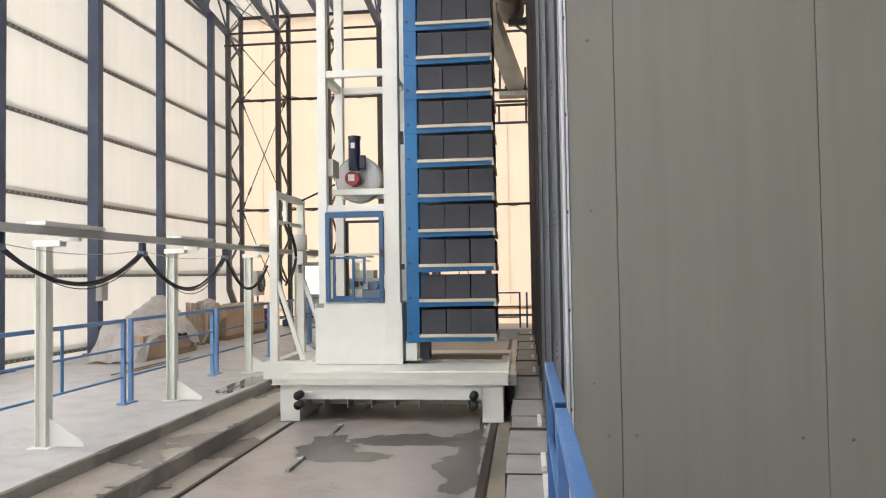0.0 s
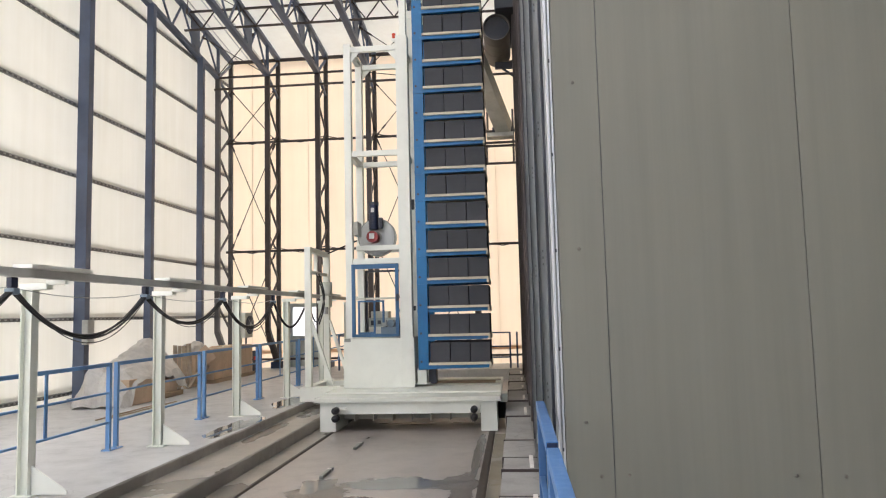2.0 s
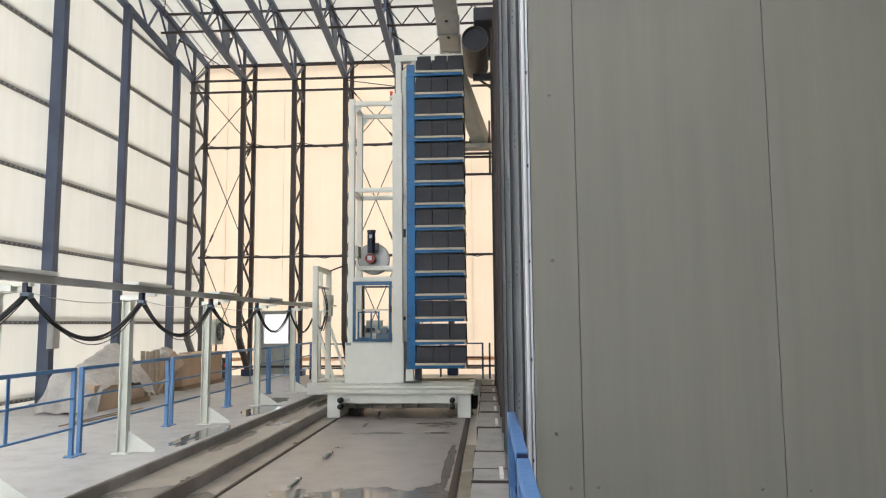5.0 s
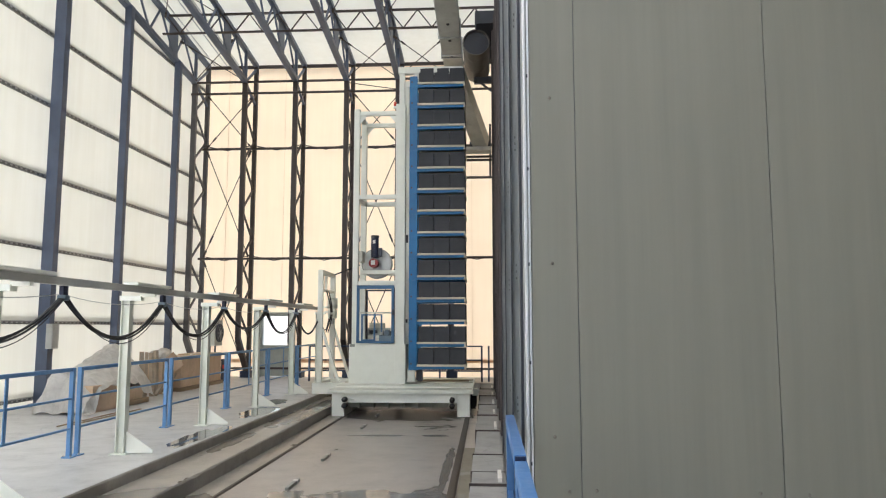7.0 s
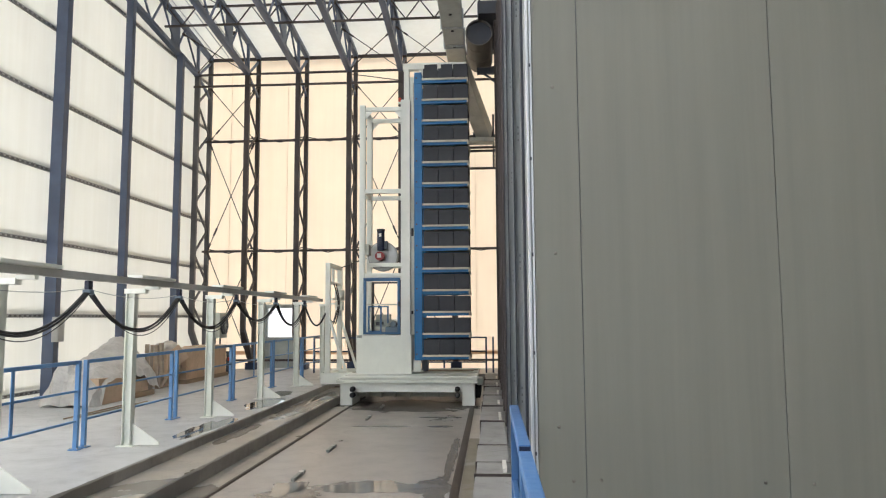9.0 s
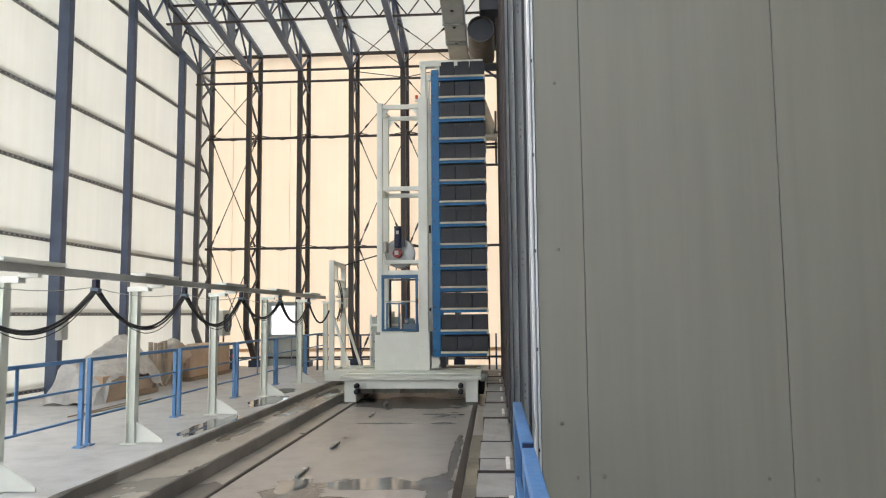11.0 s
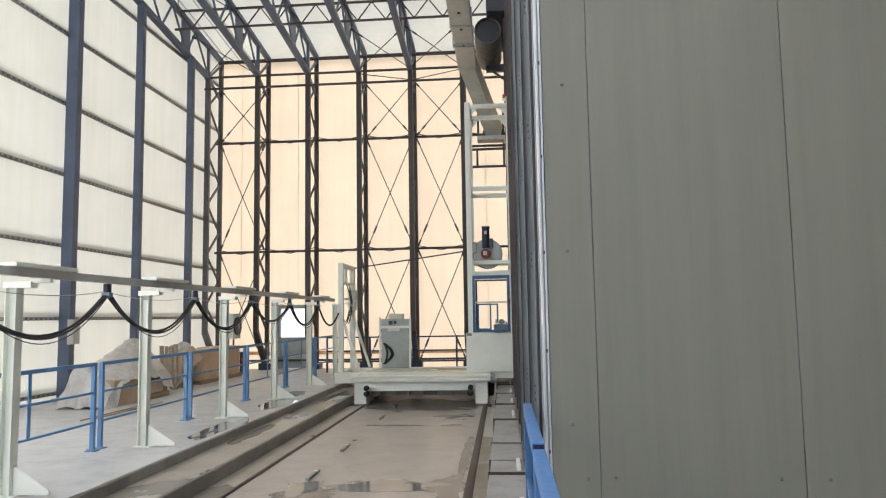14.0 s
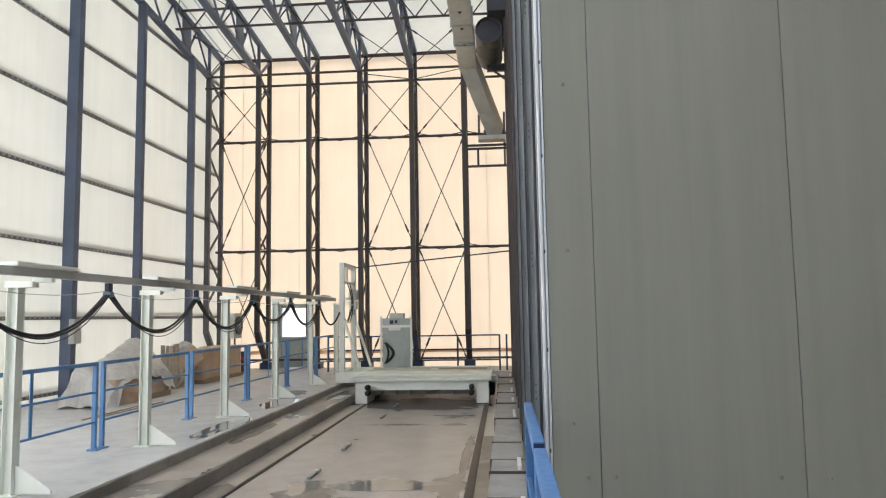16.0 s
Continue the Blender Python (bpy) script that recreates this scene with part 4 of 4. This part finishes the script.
    part("fin", rod((-2.585, HY - 0.12, 3.20 + 0.05 * k), (-2.585, HY - 0.12, 3.21 + 0.05 * k), 0.097, 18), MOTOR_BLUE, mt)
part("terminal_box", box(-2.50, -2.42, HY - 0.16, HY - 0.06, 3.16, 3.36, 0.008), DARK_STEEL, mt)
part("limit_bracket", box(-2.885, -2.80, F + 0.06, F + 0.4, 3.0, 3.25, 0.006), CREAM_DIRT_SHADE, tower)
# blue service frame
wx0, wx1, wz0, wz1 = -2.905, -2.06, 1.17, 2.46
for nm_, bb in (("frame_stile", (wx0, wx0 + 0.06, wz0, wz1)), ("frame_stile", (wx1 - 0.06, wx1, wz0, wz1)), ("frame_head", (wx0 + 0.06, wx1 - 0.06, wz1 - 0.08, wz1)), ("frame_sill", (wx0 + 0.06, wx1 - 0.06, wz0, wz0 + 0.05))):
    part(nm_, box(bb[0], bb[1], F - 0.03, F + 0.03, bb[2], bb[3], 0.005), SERVICE_BLUE, tower)
part("mesh_rail", box(wx0 + 0.06, wx1 - 0.06, F - 0.005, F + 0.02, 1.83, 1.865, 0.003), CREAM_DIRT_SHADE, tower)
for x in (-2.80, -2.52, -2.36):
    part("gate_stile", box(x, x + 0.035, F - 0.01, F + 0.02, wz0 + 0.05 if x < -2.4 else wz0 + 0.25, 1.81, 0.003), SERVICE_BLUE, tower)
part("gate_rail", box(-2.80, -2.325, F - 0.012, F + 0.022, 1.785, 1.815, 0.003), SERVICE_BLUE, tower)
part("gate_rail", box(-2.80, -2.485, F - 0.012, F + 0.022, wz0 + 0.05, wz0 + 0.085, 0.003), SERVICE_BLUE, tower)
part("rear_stile", box(-2.88, -2.835, B - 0.05, B - 0.01, 1.2, 2.42, 0.003), DARK_STEEL, tower)
part("rear_head", box(-2.835, -2.06, B - 0.05, B - 0.01, 2.38, 2.42, 0.003), DARK_STEEL, tower)
part("latch", box(-2.10, -2.05, F - 0.05, F - 0.03, 1.80, 1.92, 0.006), DARK_STEEL, tower)
part("pump_unit", box(-2.44, -2.10, F + 0.25, F + 0.7, 1.16, 1.34, 0.02), PUMP_GREY, tower, "blue-grey pump unit")
part("pump_motor", rod((-2.26, F + 0.25, 1.40), (-2.26, F + 0.6, 1.40), 0.065, 14), PUMP_GREY, tower)
for x, zz in ((-2.34, 1.44), (-2.18, 1.42), (-2.14, 1.39)):
    part("fitting", rod((x, F + 0.3, 1.32), (x, F + 0.3, zz), 0.012, 8), DARK_STEEL, tower)
part("valve_block", box(-2.40, -2.33, F + 0.2, F + 0.3, 1.36, 1.46, 0.01), GALV, tower)
part("name_plate", box(-3.05, -2.94, F - 0.006, F, 1.09, 1.15, 0.0), DISC, tower)
part("step_foot", box(-1.76, -1.60, F + 0.05, F + 0.25, DK + 0.05, 0.60, 0.006), CREAM, tower)
part("guide_foot", box(-1.58, -1.45, F + 0.2, F + 0.5, DK + 0.05, 0.72, 0.006), DARK_STEEL, tower)
part("limit_switch", box(-1.80, -1.76, F - 0.02, F + 0.03, 1.62, 1.70, 0.005), BLACK, tower)
part("limit_switch", box(-1.80, -1.75, F - 0.02, F + 0.03, 3.42, 3.60, 0.005), BLACK, tower)
# head post with cantilever, and a signal lamp
part("head_post", box(-1.97, -1.85, F, F + 0.14, 6.65, 7.37, 0.008), CREAM, tower)
part("head_post", box(-1.97, -1.85, B - 0.14, B, 6.65, 7.37, 0.008), CREAM, tower)
part("head_beam", box(-2.0, -0.5, F - 0.01, F + 0.15, 7.37, 7.52, 0.01), CREAM, tower)
part("head_beam", box(-2.0, -0.5, B - 0.15, B + 0.01, 7.37, 7.52, 0.01), CREAM, tower)
part("head_plate", box(-1.62, -1.48, F + 0.02, F + 0.1, 7.23, 7.37, 0.004), CREAM, tower)
sl = part("signal_lamp", rod((-2.08, F + 0.1, 6.62), (-2.08, F + 0.1, 6.72), 0.034, 14), SIGN, tower, "small red signal lamp")
part("lamp_bracket", box(-2.12, -2.0, F + 0.06, F + 0.14, 6.58, 6.62, 0.003), CREAM, tower)
# blue fork carriage
FB = F - 0.02
Z0, PITCH, LEVELS = 0.734, 0.4945, 14
for y0, y1 in ((FB, FB + 0.16), (B - 0.16, B)):
    part("fork_column", box(-1.73, -1.545, y0, y1, 0.58, 7.22, 0.008), BLUE, tower, "blue fork column")
for k in range(LEVELS):
    z = Z0 + PITCH * k - 0.075
    for y0, y1 in ((FB - 0.01, FB + 0.10), (B - 0.10, B + 0.01)):
        cm = bmesh.new()
        pr = [(-1.73, z - 0.075), (-1.50, z - 0.066), (-0.50, z - 0.054), (-0.49, z), (-1.73, z)]
        a = [cm.verts.new((x, y0, zz)) for x, zz in pr]
        b = [cm.verts.new((x, y1, zz)) for x, zz in pr]
        cm.faces.new(a)
        cm.faces.new(b[::-1])
        for j in range(5):
            cm.faces.new((a[j], b[j], b[(j + 1) % 5], a[(j + 1) % 5]))
        bmesh.ops.recalc_face_normals(cm, faces=cm.faces)
        fk = part("fork", cm, BLUE, tower)
    bk_ = part("bracket", box(-1.722, -1.552, FB - 0.005, FB + 0.02, z - 0.07, z + 0.2, 0.002), BLUE, tower)
    part("bolt", rod((-1.675, FB - 0.02, z + 0.06), (-1.675, FB - 0.004, z + 0.06), 0.022, 6), DARK_STEEL, bk_)

# cable strung from the collector frame to the tower, in sliding lengths
trail = thing("trailing_cable", "thin dark cable strung from the frame to the tower", "cable")
SEG, NSEG = 0.84, 6
seg_mesh = finish(rod((0, 0, -SEG / 2), (0, 0, SEG / 2), 0.016, 8), "cable_length", CABLE)
lengths = []
for k in range(NSEG):
    o = new("cable_length", seg_mesh)
    o.parent = trail
    lengths.append(o)

# boards with blocks on the forks
block_mesh = finish(box(-0.171, 0.171, -0.176, 0.176, 0.0, 0.345, 0.006), "block", BLOCK)
board_mesh = finish(box(-1.545, -0.46, FB - 0.05, B + 0.05, -0.022, 0.022, 0.005), "board", BOARD)
stop_mesh = finish(box(-0.488, -0.455, FB - 0.05, B + 0.05, -0.085, -0.024, 0.004), "edge_strip", BOARD)
loads = []
for k in range(LEVELS):
    ld = thing("loaded_board", "pale production board carrying nine charcoal concrete blocks", "block pallet", "loaded boards")
    zc = Z0 + PITCH * k - 0.052
    for nm_, me in (("board", board_mesh), ("edge_strip", stop_mesh)):
        o = new(nm_, me)
        o.parent, o.location = ld, (0, 0, zc)
    for i in range(3):
        for j in range(3):
            o = new("block", block_mesh)
            o.parent = ld
            o.location = (-1.345 + 0.352 * i + random.uniform(-0.003, 0.003), FB + 0.185 + 0.375 * j, zc + 0.022)
            o.rotation_euler = (0, 0, radians(random.uniform(-0.6, 0.6)))
    loads.append(ld)


# ---- ducts at the chamber roof ----
d = thing("flue_duct", "grey sheet-metal duct descending to the back wall", "duct")
part("run", box(-1.02, -0.56, 6.0, 18.7, 8.02, 8.46, 0.01), DUCT_GREY, d)
cm = bmesh.new()
add_bar(cm, (-0.79, 18.55, 8.24), (-0.11, 20.78, 6.87), 0.42, 0.40)
part("drop", cm, DUCT_GREY, d)
for yy in (9.5, 12.5, 15.65, 16.72, 16.86):
    part("flange", box(-1.05, -0.53, yy, yy + 0.04, 7.99, 8.45, 0.004), GALV, d)
for yy in (13.7, 14.95, 15.85, 16.8):
    part("port", rod((-0.79, yy, 8.0), (-0.79, yy, 8.03), 0.035, 10), BLACK, d)
d = thing("round_fan_pipe", "large round pipe with a dark open end", "pipe")
pm = bmesh.new()
rings = []
for yy, zz, rr in ((18.2, 8.92, 0.35), (19.75, 8.72, 0.35), (19.75, 8.72, 0.33), (18.2, 8.92, 0.33)):
    rings.append([pm.verts.new((-0.22 + rr * math.cos(2 * math.pi * k / 40), yy, zz + rr * math.sin(2 * math.pi * k / 40))) for k in range(40)])
for a, b in zip(rings, rings[1:] + rings[:1]):
    for k in range(40):
        pm.faces.new((a[k], a[(k + 1) % 40], b[(k + 1) % 40], b[k]))
bmesh.ops.recalc_face_normals(pm, faces=pm.faces)
part("pipe", pm, PIPE_GREY, d)
# Disc added inside so that the pipe mouth looks dark.
part("mouth_disc", rod((-0.22, 18.32, 8.905), (-0.22, 18.34, 8.905), 0.325, 32), DARK_STEEL, d, "dark disc added to darken the pipe mouth")
for yy, zz in ((18.6, 8.868), (19.15, 8.797)):
    part("band", rod((-0.22, yy - 0.02, zz), (-0.22, yy + 0.02, zz), 0.355, 40), PIPE_GREY, d)
part("support", box(-0.30, 0.30, 19.4, 19.5, 8.22, 8.40, 0.006), DARK_STEEL, d)
part("brace", bar((-0.28, 19.42, 8.36), (0.25, 19.42, 7.95), 0.07, 0.05), DARK_STEEL, d)
part("branch", rod((-0.2, 19.6, 8.9), (0.3, 19.6, 9.6), 0.28, 20), DARK_STEEL, d)
part("cowl", box(-0.25, 0.35, 17.8, 19.4, 9.25, 9.6, 0.05), DARK_STEEL, d)
f = thing("duct_bracket", "dark steel wall frame under the duct", "bracket")
for z in (6.52, 6.42, 5.9):
    part("bar", box(-0.95, 0.3, 20.9, 20.98, z - 0.03, z + 0.03, 0.003), BROWN_STEEL, f)
for x, z0, z1 in ((-0.64, 5.93, 6.45), (-0.60, 6.9, 7.45), (0.14, 5.93, 7.5)):
    part("upright", box(x - 0.03, x + 0.03, 20.9, 20.98, z0, z1, 0.003), BROWN_STEEL, f)
part("tray", box(-0.62, 0.15, 20.5, 20.95, 6.60, 6.72, 0.006), DUCT_GREY, f)
part("duct_shoe", box(-0.46, 0.16, 20.72, 20.96, 6.73, 6.93, 0.006), DARK_STEEL, f, "dark shoe at the duct end")


# ---- things on the platform ----
def lump(name, sx, sy, sz, at, seed, mat, parent):
    """A draped, faceted form with folds."""
    lm = bmesh.new()
    bmesh.ops.create_icosphere(lm, subdivisions=5, radius=1.0)
    for v in lm.verts:
        c = v.co
        h = max(c.z, -0.02)
        n1 = noise.noise(c * 1.6 + Vector((seed, 0, 0)))
        n2 = noise.noise(c * 4.5 + Vector((0, seed, 0)))
        n3 = abs(noise.noise(Vector((c.x * 7, c.y * 7, c.z * 1.2)) + Vector((seed, 0, 0))))
        flare = 1.0 + 0.18 * (1 - h) ** 3
        k = 1 + 0.28 * n1 + 0.10 * n2 - 0.14 * n3
        v.co = Vector((c.x * sx * flare * k, c.y * sy * flare * k, max(0.0, h * sz * (1 + 0.25 * n1 + 0.1 * n2 - 0.06 * n3))))
    ob = part(name, lm, mat, parent, "", True)
    ob.location = at
    return ob


def level(stops, u):
    for (a, p), (b, q) in zip(stops, stops[1:]):
        if u <= b:
            return p + (q - p) * max(0.0, u - a) / (b - a)
    return stops[-1][1]


def drape(name, ridge, hem, seed, parent):
    """A stiff sheet hung over a ridge of goods: flat facets from the ridge down to a hem."""
    nx, ny = 13, 30
    y0, y1 = ridge[0][0], ridge[-1][0]
    dm = bmesh.new()
    grid = []
    for i in range(nx + 1):
        u = i / nx
        row = []
        for j in range(ny + 1):
            y = y0 + (y1 - y0) * j / ny
            n1 = noise.noise(Vector((u * 3.5, y * 2.2, seed)))
            n2 = noise.noise(Vector((u * 8, y * 6, seed + 5)))
            r, h = level(ridge, y), level(hem, y)
            if u < 0.3:
                x, z = -8.0 + 0.3 * u / 0.3, r * (0.15 + 0.85 * min(1.0, u / 0.2))
            elif u < 0.85:
                k = (u - 0.3) / 0.55
                x, z = -7.70 + 0.66 * k, r + (max(h, 0.45 * r) - r) * k ** 1.3
            else:
                k = (u - 0.85) / 0.15
                x, z = -7.04 + 0.07 * k, max(h, 0.45 * r) + (h - max(h, 0.45 * r)) * k - 0.05 * k
            fold = abs(n1) * 0.16 + abs(n2) * 0.05
            row.append(dm.verts.new((x + 0.10 * n2 * (1 - u), y + 0.09 * n1, max(0.004, z + 0.04 - fold * (0.5 + 0.5 * u)))))
        grid.append(row)
    for i in range(nx):
        for j in range(ny):
            dm.faces.new((grid[i][j], grid[i + 1][j], grid[i + 1][j + 1], grid[i][j + 1]))
    bmesh.ops.triangulate(dm, faces=dm.faces[:])
    bmesh.ops.solidify(dm, geom=dm.faces[:], thickness=0.004)
    return part(name, dm, SHEET, parent, "crumpled dusty plastic sheet")


tp = thing("sheeted_pile", "boxes under a crumpled dusty plastic sheet", "covered goods")
drape("sheet", ((12.42, 0.05), (12.5, 0.5), (12.65, 0.72), (13.5, 0.80), (14.6, 1.20), (14.85, 1.12), (15.0, 0.8), (15.08, 0.3)),
      ((12.35, 0.0), (12.7, 0.0), (12.9, 0.5), (14.3, 0.52), (14.5, 0.25), (15.1, 0.15)), 3.3, tp)
part("crate", box(-7.9, -7.55, 12.75, 13.2, 0.0, 0.55, 0.012), CARD, tp)
part("crate", box(-7.9, -7.6, 13.5, 14.85, 0.0, 0.62, 0.012), CARD, tp)
part("carton", box(-7.5, -7.03, 12.72, 13.72, 0.0, 0.48, 0.012), CARD, tp, "brown cardboard carton")
part("carton", box(-7.4, -7.02, 13.95, 14.6, 0.10, 0.36, 0.012), CARD, tp, "brown cardboard carton")
part("pallet", box(-7.5, -6.98, 13.7, 14.8, 0.0, 0.10, 0.008), TIMBER, tp, "timber pallet")
for i in range(4):
    yy = 15.38 + 0.265 * i
    st = thing("timber_stake", "short pale timber stake standing by the cartons", "stake", "timber stakes")
    part("stake", bar((-7.44 - 0.03 * (i % 2), yy, 0.0), (-7.46 - 0.02 * i, yy + 0.02, 1.0 - 0.02 * (i % 3)), 0.07, 0.09), PALE_TIMBER, st)
for yy in (15.9, 16.3):
    st = thing("timber_stake", "short pale timber stake lying against the cartons", "stake", "timber stakes")
    part("stake", bar((-7.35, yy, 0.03), (-7.42, yy + 0.75, 0.42), 0.06, 0.05), PALE_TIMBER, st)
torn = thing("torn_carton", "torn brown carton bulging open between the cartons", "carton")
part("body", box(-7.9, -7.42, 16.35, 16.98, 0.0, 0.78, 0.03), CARD, torn)
fm = bmesh.new()
add_bar(fm, (-7.42, 16.42, 0.80), (-7.22, 16.55, 0.50), 0.012, 0.5)
part("flap", fm, CARD, torn, "loose cardboard flap")
cr = thing("carton_stack", "row of large brown cardboard cartons by the wall", "carton")
for y0, y1, z1 in ((17.1, 18.35, 0.82), (18.39, 19.7, 0.84)):
    ct = part("carton", box(-7.95, -7.3, y0, y1, 0.09, z1, 0.012), CARD, cr)
    part("carton_tape", box(-7.63, -7.57, y0 - 0.003, y1 + 0.003, z1 - 0.2, z1 + 0.003, 0.0), SEAM, ct)
part("pallet", box(-8.0, -7.25, 17.05, 19.75, 0.0, 0.09, 0.006), TIMBER, cr)
sh = thing("crumpled_sheet", "crumpled plastic sheet over a carton", "plastic sheet")
lump("sheet", 0.26, 0.42, 0.22, (-7.75, 17.0, 0.80), 5.5, SHEET, sh)
part("tie", box(-8.0, -7.6, 17.0, 17.05, 0.79, 0.83, 0.004), SEAM, sh)
ac = thing("fan_heater", "grey wall fan unit with a dark round grille", "fan unit")
part("body", box(-8.0, -7.65, 20.1, 20.7, 1.0, 1.72, 0.02), CREAM_WORN, ac)
gr = part("grille", rod((-7.65, 20.4, 1.36), (-7.60, 20.4, 1.36), 0.26, 24), DARK_STEEL, ac, "dark round grille")
part("hub", rod((-7.60, 20.4, 1.36), (-7.585, 20.4, 1.36), 0.06, 16), GREY_BOX, gr)
for k in range(4):
    a = math.pi * k / 4
    dy, dz = 0.25 * math.cos(a), 0.25 * math.sin(a)
    part("guard_wire", rod((-7.592, 20.4 - dy, 1.36 - dz), (-7.592, 20.4 + dy, 1.36 + dz), 0.006, 6), GALV, gr)
for yy in (20.2, 20.6):
    part("stand_leg", box(-7.84, -7.8, yy - 0.02, yy + 0.02, 0.0, 1.0, 0.004), DARK_STEEL, ac)
bx_ = thing("junction_cabinet", "small grey electrical box on the wall column", "electrical box")
part("body", box(WX + 0.302, WX + 0.43, 13.97, 14.2, 1.1, 1.6, 0.01), RAIL_GREY, bx_)
part("lid", box(WX + 0.43, WX + 0.44, 13.98, 14.19, 1.115, 1.585, 0.004), RAIL_GREY, bx_)
ex = thing("equipment_box", "small dark box with a red label beside the fence", "box")
part("body", box(-7.52, -7.34, 20.3, 20.5, 0.05, 0.58, 0.01), DARK_STEEL, ex)
part("red_label", box(-7.47, -7.40, 20.285, 20.30, 0.36, 0.46, 0), SIGN, ex, "red label")
part("lid", box(-7.54, -7.32, 20.28, 20.52, 0.58, 0.62, 0.01), DARK_STEEL, ex)
part("base", box(-7.54, -7.32, 20.28, 20.52, 0.0, 0.05, 0.0), DARK_STEEL, ex)
tl = thing("timber_lath", "thin timber lath lying on the platform", "lath")
part("lath", bar((-6.62, 11.0, 0.01), (-6.62, 12.9, 0.01), 0.025, 0.018), TIMBER, tl)
tl = thing("timber_lath", "thin timber lath lying on the platform", "lath")
part("lath", bar((-6.5, 11.1, 0.01), (-6.46, 13.4, 0.01), 0.025, 0.018), TIMBER, tl)

# loose bars on the track bed
for yy, ln in ((6.68, 0.5), (8.28, 0.5), (10.05, 0.48), (12.0, 0.0), (13.16, 0.5), (14.9, 0.4)):
    if ln:
        cpi = thing("rail_key", "short grey steel bar lying on the track bed", "steel bar", "loose bars")
        part("bar", box(-2.285, -2.24, yy, yy + ln, BED, BED + 0.035, 0.008), DISC, cpi)
        part("end_cap", box(-2.288, -2.237, yy + ln * 0.74, yy + ln * 0.82, BED, BED + 0.04, 0.004), LABEL_WHITE, cpi)


# ---- puddles and damp patches ----
def puddle(name, label, cx, cy, rx, ry, z, seed, mat, rag=0.4):
    pm = bmesh.new()
    n, top = 220, []
    for i in range(n):
        a = 2 * math.pi * i / n
        u = Vector((math.cos(a), math.sin(a), seed))
        k = 1 + rag * noise.noise(u * 1.5) + rag * 0.4 * noise.noise(u * 3.3) + rag * 0.12 * noise.noise(u * 8.0)
        top.append(pm.verts.new((cx + rx * k * math.cos(a), cy + ry * k * math.sin(a), z + 0.0015)))
    mid = pm.verts.new((cx, cy, z + 0.0015))
    for i in range(n):
        pm.faces.new((mid, top[i], top[(i + 1) % n]))
    low = [pm.verts.new((v.co.x, v.co.y, z - 0.002)) for v in top]
    for i in range(n):
        pm.faces.new((top[i], low[i], low[(i + 1) % n], top[(i + 1) % n]))
    bmesh.ops.recalc_face_normals(pm, faces=pm.faces)
    return solid(name, pm, mat, label, "puddle", "puddles", "structure")


puddle("puddle", "shallow puddle on the track bed", -1.25, 8.06, 0.56, 0.24, BED, 1.5, PUDDLE, 0.7)
puddle("puddle", "shallow puddle on the track bed", -2.23, 8.0, 0.19, 0.36, BED, 4.5, PUDDLE, 0.6)
puddle("puddle", "shallow puddle on the platform edge", -4.07, 10.3, 0.21, 0.95, FLOOR, 2.2, PUDDLE, 0.45)
puddle("puddle", "shallow puddle on the platform edge", -4.12, 13.1, 0.26, 0.9, FLOOR, 8.3, PUDDLE, 0.35)
puddle("puddle", "shallow puddle on the platform edge", -4.40, 14.75, 0.26, 0.6, FLOOR, 3.1, PUDDLE, 0.4)
puddle("puddle", "shallow puddle on the ledge", -3.56, 15.5, 0.17, 0.95, -0.125, 6.1, PUDDLE, 0.4)

# ---- what moves ----
CAR_Y = [(0.0, 8.90), (0.5, 9.50), (1.0, 10.13), (1.5, 10.78), (2.0, 11.42), (2.5, 12.04), (3.0, 12.66), (3.5, 13.20), (4.0, 13.66), (4.5, 14.02), (5.0, 14.28), (5.5, 14.48),
         (6.0, 14.62), (6.5, 14.75), (7.0, 14.86), (7.5, 14.95), (8.0, 15.03), (8.5, 15.11), (9.0, 15.22), (9.5, 15.28), (10.0, 15.30), (16.0, 15.30)]
SHIFT = [(0.0, 0.0), (9.5, 0.0), (10.0, 0.02), (10.5, 0.13), (11.0, 0.34), (11.5, 0.60), (12.0, 0.87), (12.5, 1.18), (13.0, 1.49), (13.5, 1.86), (14.0, 2.23), (14.5, 2.60), (15.0, 2.98), (15.5, 3.34), (16.0, 3.70)]


def between(rows, t):
    for (a, u), (b, v) in zip(rows, rows[1:]):
        if a <= t <= b:
            return u + (v - u) * (t - a) / (b - a)


def drift(y):
    """The track runs very slightly askew to the wall."""
    return 0.04 - 0.0105 * (y - 8.9)


def motions():
    rows = [(t, pose(drift(y), y, 0)) for t, y in CAR_Y]
    for ob in (car, trail):
        walk(ob, rows)
    walk(cab, [(t, pose(drift(y) + 0.13, y, 0)) for t, y in CAR_Y])
    walk(festoon, [(t, pose(0, y, 0)) for t, y in CAR_Y])
    times = sorted({t for t, _ in CAR_Y} | {t for t, _ in SHIFT})
    rows = [(t, pose(0.02 + drift(between(CAR_Y, t)) + between(SHIFT, t), between(CAR_Y, t), 0)) for t in times]
    for ob in (tower, *loads):
        walk(ob, rows)
    a = Vector((-3.86, 3.05, 2.80))
    for k, ob in enumerate(lengths):
        rows = []
        for t, sh in SHIFT:
            b = Vector((-2.98 + sh, 2.35, 3.02 + 0.12 * min(1.0, sh)))
            d = (b - a).normalized()
            at = a + d * (SEG / 2 + ((b - a).length - SEG) * k / (NSEG - 1))
            rows.append((t, Matrix.Translation(at) @ d.to_track_quat("Z", "Y").to_matrix().to_4x4()))
        walk(ob, rows)


motions()
